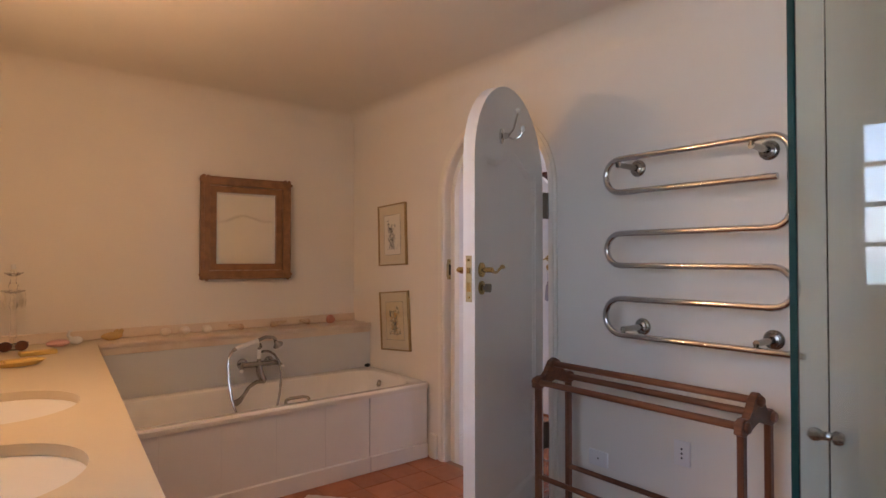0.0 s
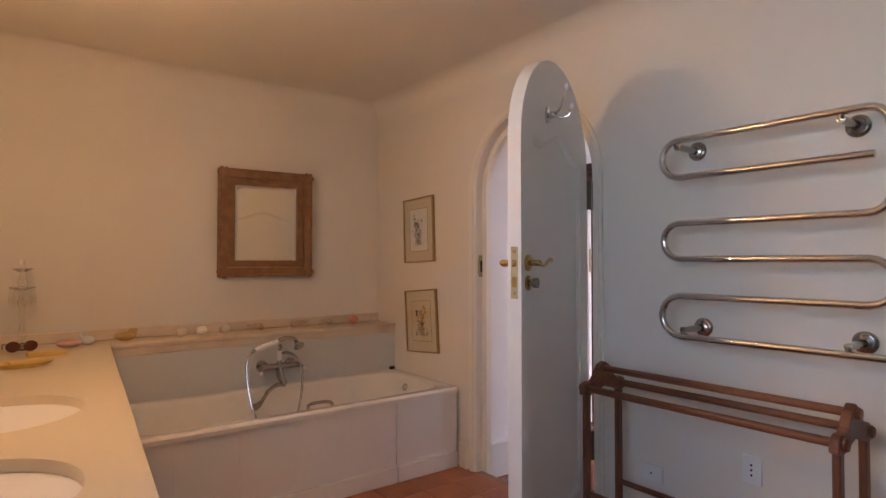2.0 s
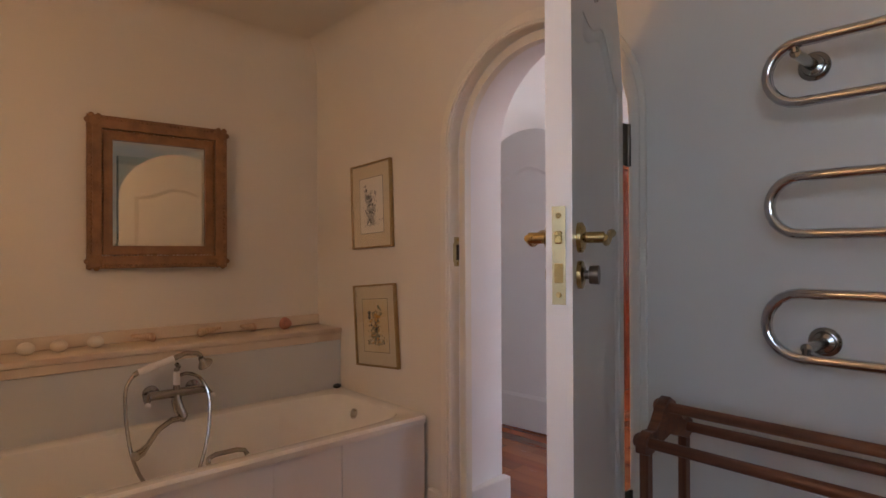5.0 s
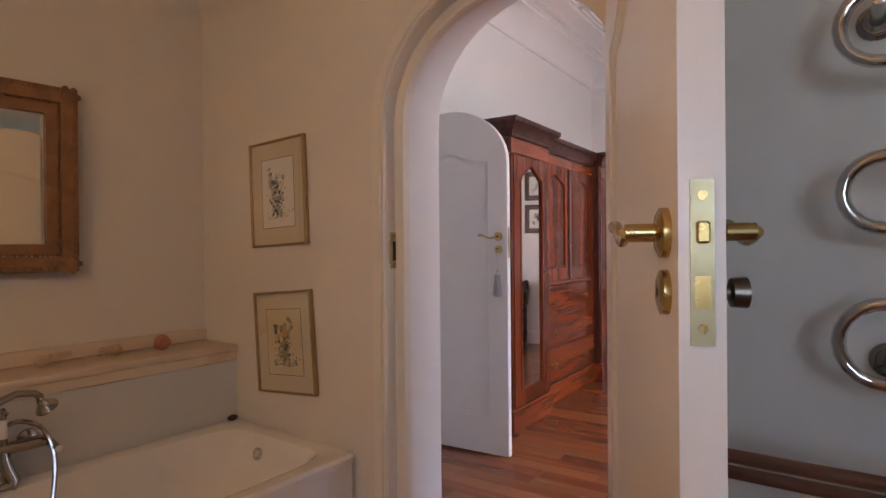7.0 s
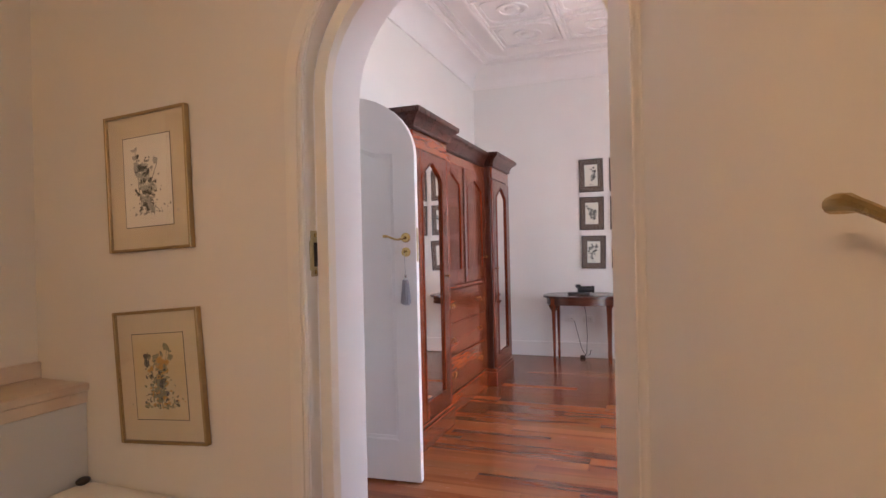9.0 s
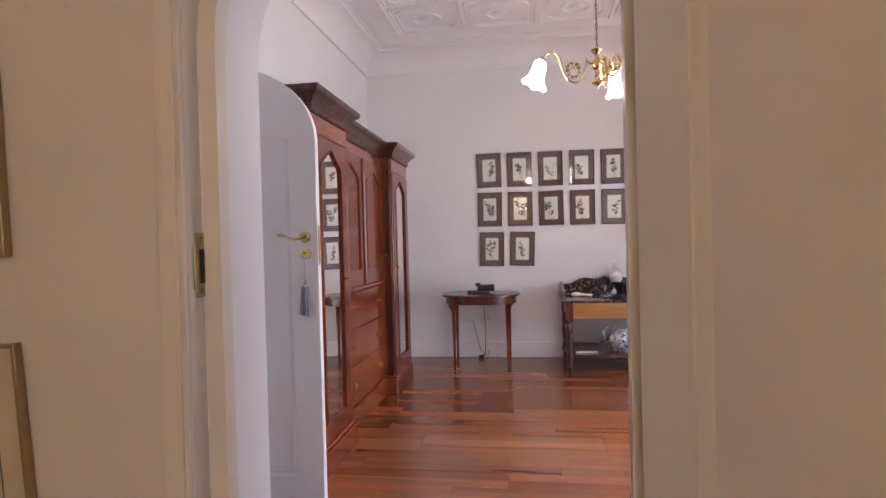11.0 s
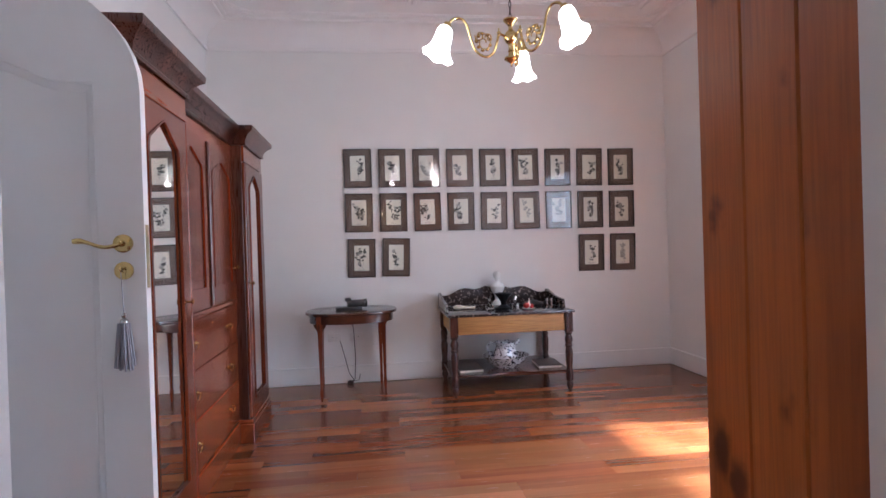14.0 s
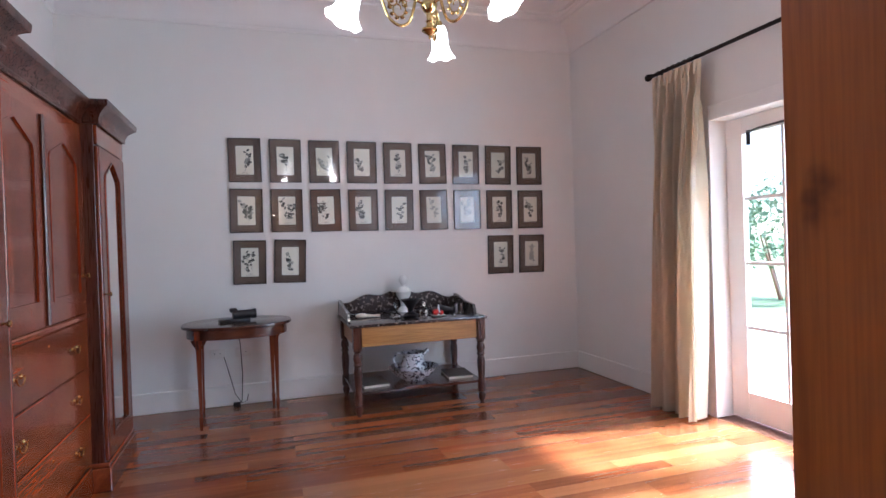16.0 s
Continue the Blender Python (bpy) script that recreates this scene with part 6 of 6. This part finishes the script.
# ---- small things in the bathroom ----
def on_ledge(name, label, category, x, y, z, build, mt, rz=0, group=""):
    bm = bmesh.new(); build(bm)
    return solid(name, bm, mt, label, category, pose(x, y, z + 0.0005, 0, 0, rz), group)


LZ = 0.830
for x, y in ((1.00, 3.93), (1.11, 3.935), (1.24, 3.94)):
    on_ledge("stone_egg", "pale polished stone egg on the marble ledge", "ornament", x, y, LZ, lambda b: ball(b, (0, 0, 0.025), 0.028, (1.15, 1, 0.9), 14), EGG, 20, "eggs on the ledge")
def conch(b):
    for k in range(9):
        ball(b, (0.045 - 0.011 * k, 0, 0.020 + 0.002 * k), 0.020 * (1 - 0.085 * k) + 0.003, (0.7, 1, 0.95), 10)
for x, y, a, s in ((1.42, 3.95, 10, "long pale sea shell lying on the ledge"), (1.72, 3.955, 170, "spiral sea shell lying on the ledge"), (1.90, 3.955, 30, "spiral sea shell lying on the ledge")):
    on_ledge("sea_shell", s, "shell", x, y, LZ, conch, SHELL, a, "shells on the ledge")
def clam(b):
    for k in range(14):
        t = -1.3 + 2.6 * k / 13
        ball(b, (0.020 * math.sin(t), 0.012 * math.cos(t) - 0.01, 0.028 + 0.018 * math.cos(t * 1.2)), 0.017, (0.8, 1.1, 1), 8)
    ball(b, (0, 0, 0.022), 0.028, (1.1, 0.8, 0.8), 12)
on_ledge("rosy_shell", "rosy red ridged shell on the ledge", "shell", 2.09, 3.93, LZ, clam, SHELL_P)
def fish(b):
    ball(b, (0, 0, 0.024), 0.030, (1.8, 0.8, 0.78), 12)
    for k in range(7):
        cyl(b, (0.012 + 0.005 * k, 0, 0.03), (0.016 + 0.007 * k, 0.004 * math.sin(k), 0.056 + 0.004 * (k % 3)), 0.010, 0.004, 8)
on_ledge("shell_ornament", "yellow-brown pointed shell on the ledge", "shell", 0.72, 3.93, LZ, fish, mat("amber_shell", (0.55, 0.36, 0.13), 0.45, vary=0.25, scale=30))
ZCt = 0.828
def swan(b):
    ball(b, (0, 0, 0.022), 0.028, (1.2, 0.75, 0.8), 12)
    tube(b, [(-0.02, 0, 0.03), (-0.036, 0, 0.05), (-0.030, 0, 0.072), (-0.016, 0, 0.076)], [0.010, 0.008, 0.008, 0.007], 8)
on_ledge("soap_swan", "small white swan-shaped soap on the counter", "soap", 0.545, 3.90, ZCt, swan, WHITECHINA, 0)
on_ledge("pink_soap", "pink shell-shaped soap in a dish on the counter", "soap", 0.46, 3.86, ZCt, lambda b: ball(b, (0, 0, 0.018), 0.045, (1.25, 0.9, 0.42), 14), PINK, 15)
def tray(b):
    lathe(b, [(0, 0), (0.06, 0), (0.085, 0.02), (0.080, 0.021), (0.055, 0.006), (0, 0.006)], Matrix.Diagonal((1.25, 0.8, 1, 1)), 24)
on_ledge("soap_dish", "yellow oval soap dish on the counter", "soap dish", 0.27, 3.33, ZCt, tray, YELLOW, 12)
on_ledge("soap_box", "flat yellow box lying on the counter", "box", 0.36, 3.62, ZCt, lambda b: box(b, (-0.075, -0.03, 0), (0.075, 0.03, 0.020), 0.003), YELLOW, 6)
on_ledge("soap_bar", "yellow soap bar on its dish", "soap", 0.28, 3.33, ZCt + 0.0062, lambda b: box(b, (-0.06, -0.028, 0), (0.06, 0.028, 0.022), 0.008, 2), YELLOW, 10)
on_ledge("yellow_pot", "small yellow pot on the counter", "pot", 0.10, 3.70, ZCt, lambda b: box(b, (-0.05, -0.04, 0), (0.05, 0.04, 0.075), 0.01, 2), YELLOW, 5)
sg = thing("sunglasses", "brown-lensed sunglasses standing on the counter", "sunglasses", pose(0.27, 3.80, ZCt + 0.001, 0, 0, 8))
for s in (-1, 1):
    bm = bmesh.new(); ball(bm, (0.034 * s, 0, 0.026), 0.028, (1.05, 0.14, 0.92), 14); part("sunglass_lens", bm, LENS, sg)
bm = bmesh.new(); tube(bm, [(-0.012, -0.003, 0.036), (0, -0.005, 0.040), (0.012, -0.003, 0.036)], 0.003, 6)
for s in (-1, 1):
    tube(bm, [(0.062 * s, 0, 0.04), (0.064 * s, 0.06, 0.035), (0.06 * s, 0.11, 0.006)], 0.0025, 6)
part("sunglass_frame", bm, BLACKPL, sg)
# glass candlestick with drops
cs = thing("candlestick", "tall clear glass candlestick with crystal drops and candle stub", "candlestick", pose(0.27, 3.90, ZCt))
bm = bmesh.new()
lathe(bm, [(0, 0.0005), (0.055, 0.0005), (0.052, 0.012), (0.018, 0.022), (0.012, 0.05), (0.018, 0.07), (0.010, 0.10), (0.010, 0.20), (0.020, 0.225), (0.012, 0.25), (0.014, 0.285), (0.052, 0.298), (0.054, 0.304), (0.016, 0.306), (0.022, 0.33), (0.012, 0.35), (0.014, 0.375), (0.040, 0.388), (0.042, 0.394), (0.014, 0.396), (0.014, 0.410), (0, 0.410)], n=18)
part("stem", bm, CRYSTAL, cs)
for k in range(8):
    a = k * math.pi / 4
    bm = bmesh.new(); lathe(bm, [(0, 0.296), (0.005, 0.288), (0.003, 0.270), (0.009, 0.25), (0.006, 0.225), (0, 0.205)], Matrix.Translation((0.047 * math.cos(a), 0.047 * math.sin(a), 0)), 6); part("crystal_drop", bm, CRYSTAL, cs)
bm = bmesh.new(); cyl(bm, (0, 0, 0.4105), (0, 0, 0.435), 0.010, n=12); cyl(bm, (0, 0, 0.435), (0, 0, 0.444), 0.0012, n=5); part("candle", bm, WHITECHINA, cs, "white candle stub")
# bath mat
bm = bmesh.new()
NM = 24
g = [[bm.verts.new((-0.60 + 0.60 * i / NM, -0.45 + 0.45 * j / NM, FB + 0.012 + 0.006 * math.sin(i * 1.3) * math.sin(j * 1.7) - (0.008 if i in (0, NM) or j in (0, NM) else 0))) for j in range(NM + 1)] for i in range(NM + 1)]
for i in range(NM):
    for j in range(NM):
        bm.faces.new((g[i][j], g[i + 1][j], g[i + 1][j + 1], g[i][j + 1]))
bmesh.ops.solidify(bm, geom=bm.faces[:], thickness=0.008)
solid("bath_mat", bm, TOWEL, "white towelling bath mat on the tiled floor", "bath mat", pose(1.48, 3.005, 0, 0, 0, 40))


# ---- garden outside the french doors ----
bm = bmesh.new(); v = [bm.verts.new(p) for p in ((-400, -400, -0.16), (400, -400, -0.16), (400, 400, -0.16), (-400, 400, -0.16))]; bm.faces.new(v)
structure("ground", bm, GRASS, "green lawn reaching to the horizon", "ground")
bm = bmesh.new(); box(bm, (0.2, -2.6, -0.155), (5.2, RW - 0.31, -0.03), 0.01)
structure("terrace", bm, PAVING, "pale paved terrace outside the french doors", "terrace", BED)
for hx, hy, hr, seed in ((3.6, -7.6, 1.3, 1), (6.4, -8.2, 1.5, 2), (9.4, -8.0, 1.4, 3), (0.6, -8.0, 1.4, 4)):
    rng = random.Random(seed)
    bush = thing("garden_shrub", "dense green garden shrub beyond the terrace", "shrub", BED @ pose(hx, hy, -0.16), "garden shrubs")
    bm = bmesh.new()
    for k in range(5):
        a = k * 1.26
        tube(bm, [(0.1 * math.cos(a), 0.1 * math.sin(a), 0), (0.3 * math.cos(a), 0.3 * math.sin(a), hr * 0.5), (0.5 * math.cos(a), 0.5 * math.sin(a), hr * 1.0)], [0.04, 0.03, 0.012], 6)
    part("stems", bm, RACKWOOD_V, bush)
    vs, fs = [], []
    for k in range(2600):
        a, e = rng.uniform(0, 6.283), math.asin(rng.uniform(-0.5, 1))
        r = hr * (0.55 + 0.45 * rng.random() ** 0.5) * (0.85 + 0.2 * math.sin(3 * a + seed))
        c = Vector((r * math.cos(a) * math.cos(e), r * math.sin(a) * math.cos(e), hr * 0.95 + r * math.sin(e)))
        d, q = Vector([rng.gauss(0, 1) for _ in range(3)]).normalized(), Vector([rng.gauss(0, 1) for _ in range(3)]).normalized()
        l = rng.uniform(0.05, 0.10)
        i = len(vs)
        vs += [c - d * l, c + q * l * 0.4, c + d * l, c - q * l * 0.4]
        fs.append((i, i + 1, i + 2, i + 3))
    me = bpy.data.meshes.new("foliage"); me.from_pydata([tuple(p) for p in vs], [], fs); me.materials.append(LEAF)
    f = new("foliage", me); f.parent = bush


# ---- floor pieces ----
def shared_box(name, w, l, h, material, bev=0.0015):
    bm = bmesh.new(); box(bm, (-w / 2, -l / 2, 0), (w / 2, l / 2, h), bev)
    return mesh_of(name, bm, material, smooth=False)


rng = random.Random(42)
PWD, PLEN = 0.098, 1.12
lengths = {}
x = 0.0
ROOM = LW - RW
while x < FW - 0.01:
    y = RW + 0.01
    first = True
    while y < LW - 0.01:
        left = LW - y
        if first:
            ln = rng.choice((0.28, 0.56, 0.84, 1.12))
        elif left < 1.4:
            ln = left if left <= 1.12 else left / 2
        else:
            ln = rng.choice((1.12, 1.12, 0.84))
        ln = min(round(ln / 0.02) * 0.02, 1.3)
        me = lengths.setdefault(round(ln, 2), None) or lengths.update({round(ln, 2): shared_box("plank", PWD - 0.0005, ln - 0.0005, 0.008, PLANK, 0.0004)}) or lengths[round(ln, 2)]
        first = False
        ob = new("plank", me)
        ob.parent = floor_bed
        ob.location = (x + PWD / 2, y + ln / 2, -0.008 + rng.uniform(-0.0003, 0.0003))
        y += ln
    x += PWD
tile_mesh = shared_box("tile", 0.196, 0.196, 0.010, TERRACOTTA, 0.003)
for i in range(17):
    for j in range(17):
        tx, ty = -0.95 + 0.2 * i, 0.2 + 0.2 * j
        if tx > BX - 0.06 or ty > 3.2 or tx < 0.3:
            continue
        ob = new("tile", tile_mesh); ob.parent = floor_bath
        ob.location = (tx, ty, FB - 0.010 + rng.uniform(-0.0008, 0.0008))
bm = bmesh.new(); box(bm, (BX + 0.0475, CY - 0.40, -0.003), (WB + 0.06, CY + 0.40, 0.0005))
structure("threshold", bm, MAHOGANY_H, "red-brown hardwood threshold in the arch", "threshold")
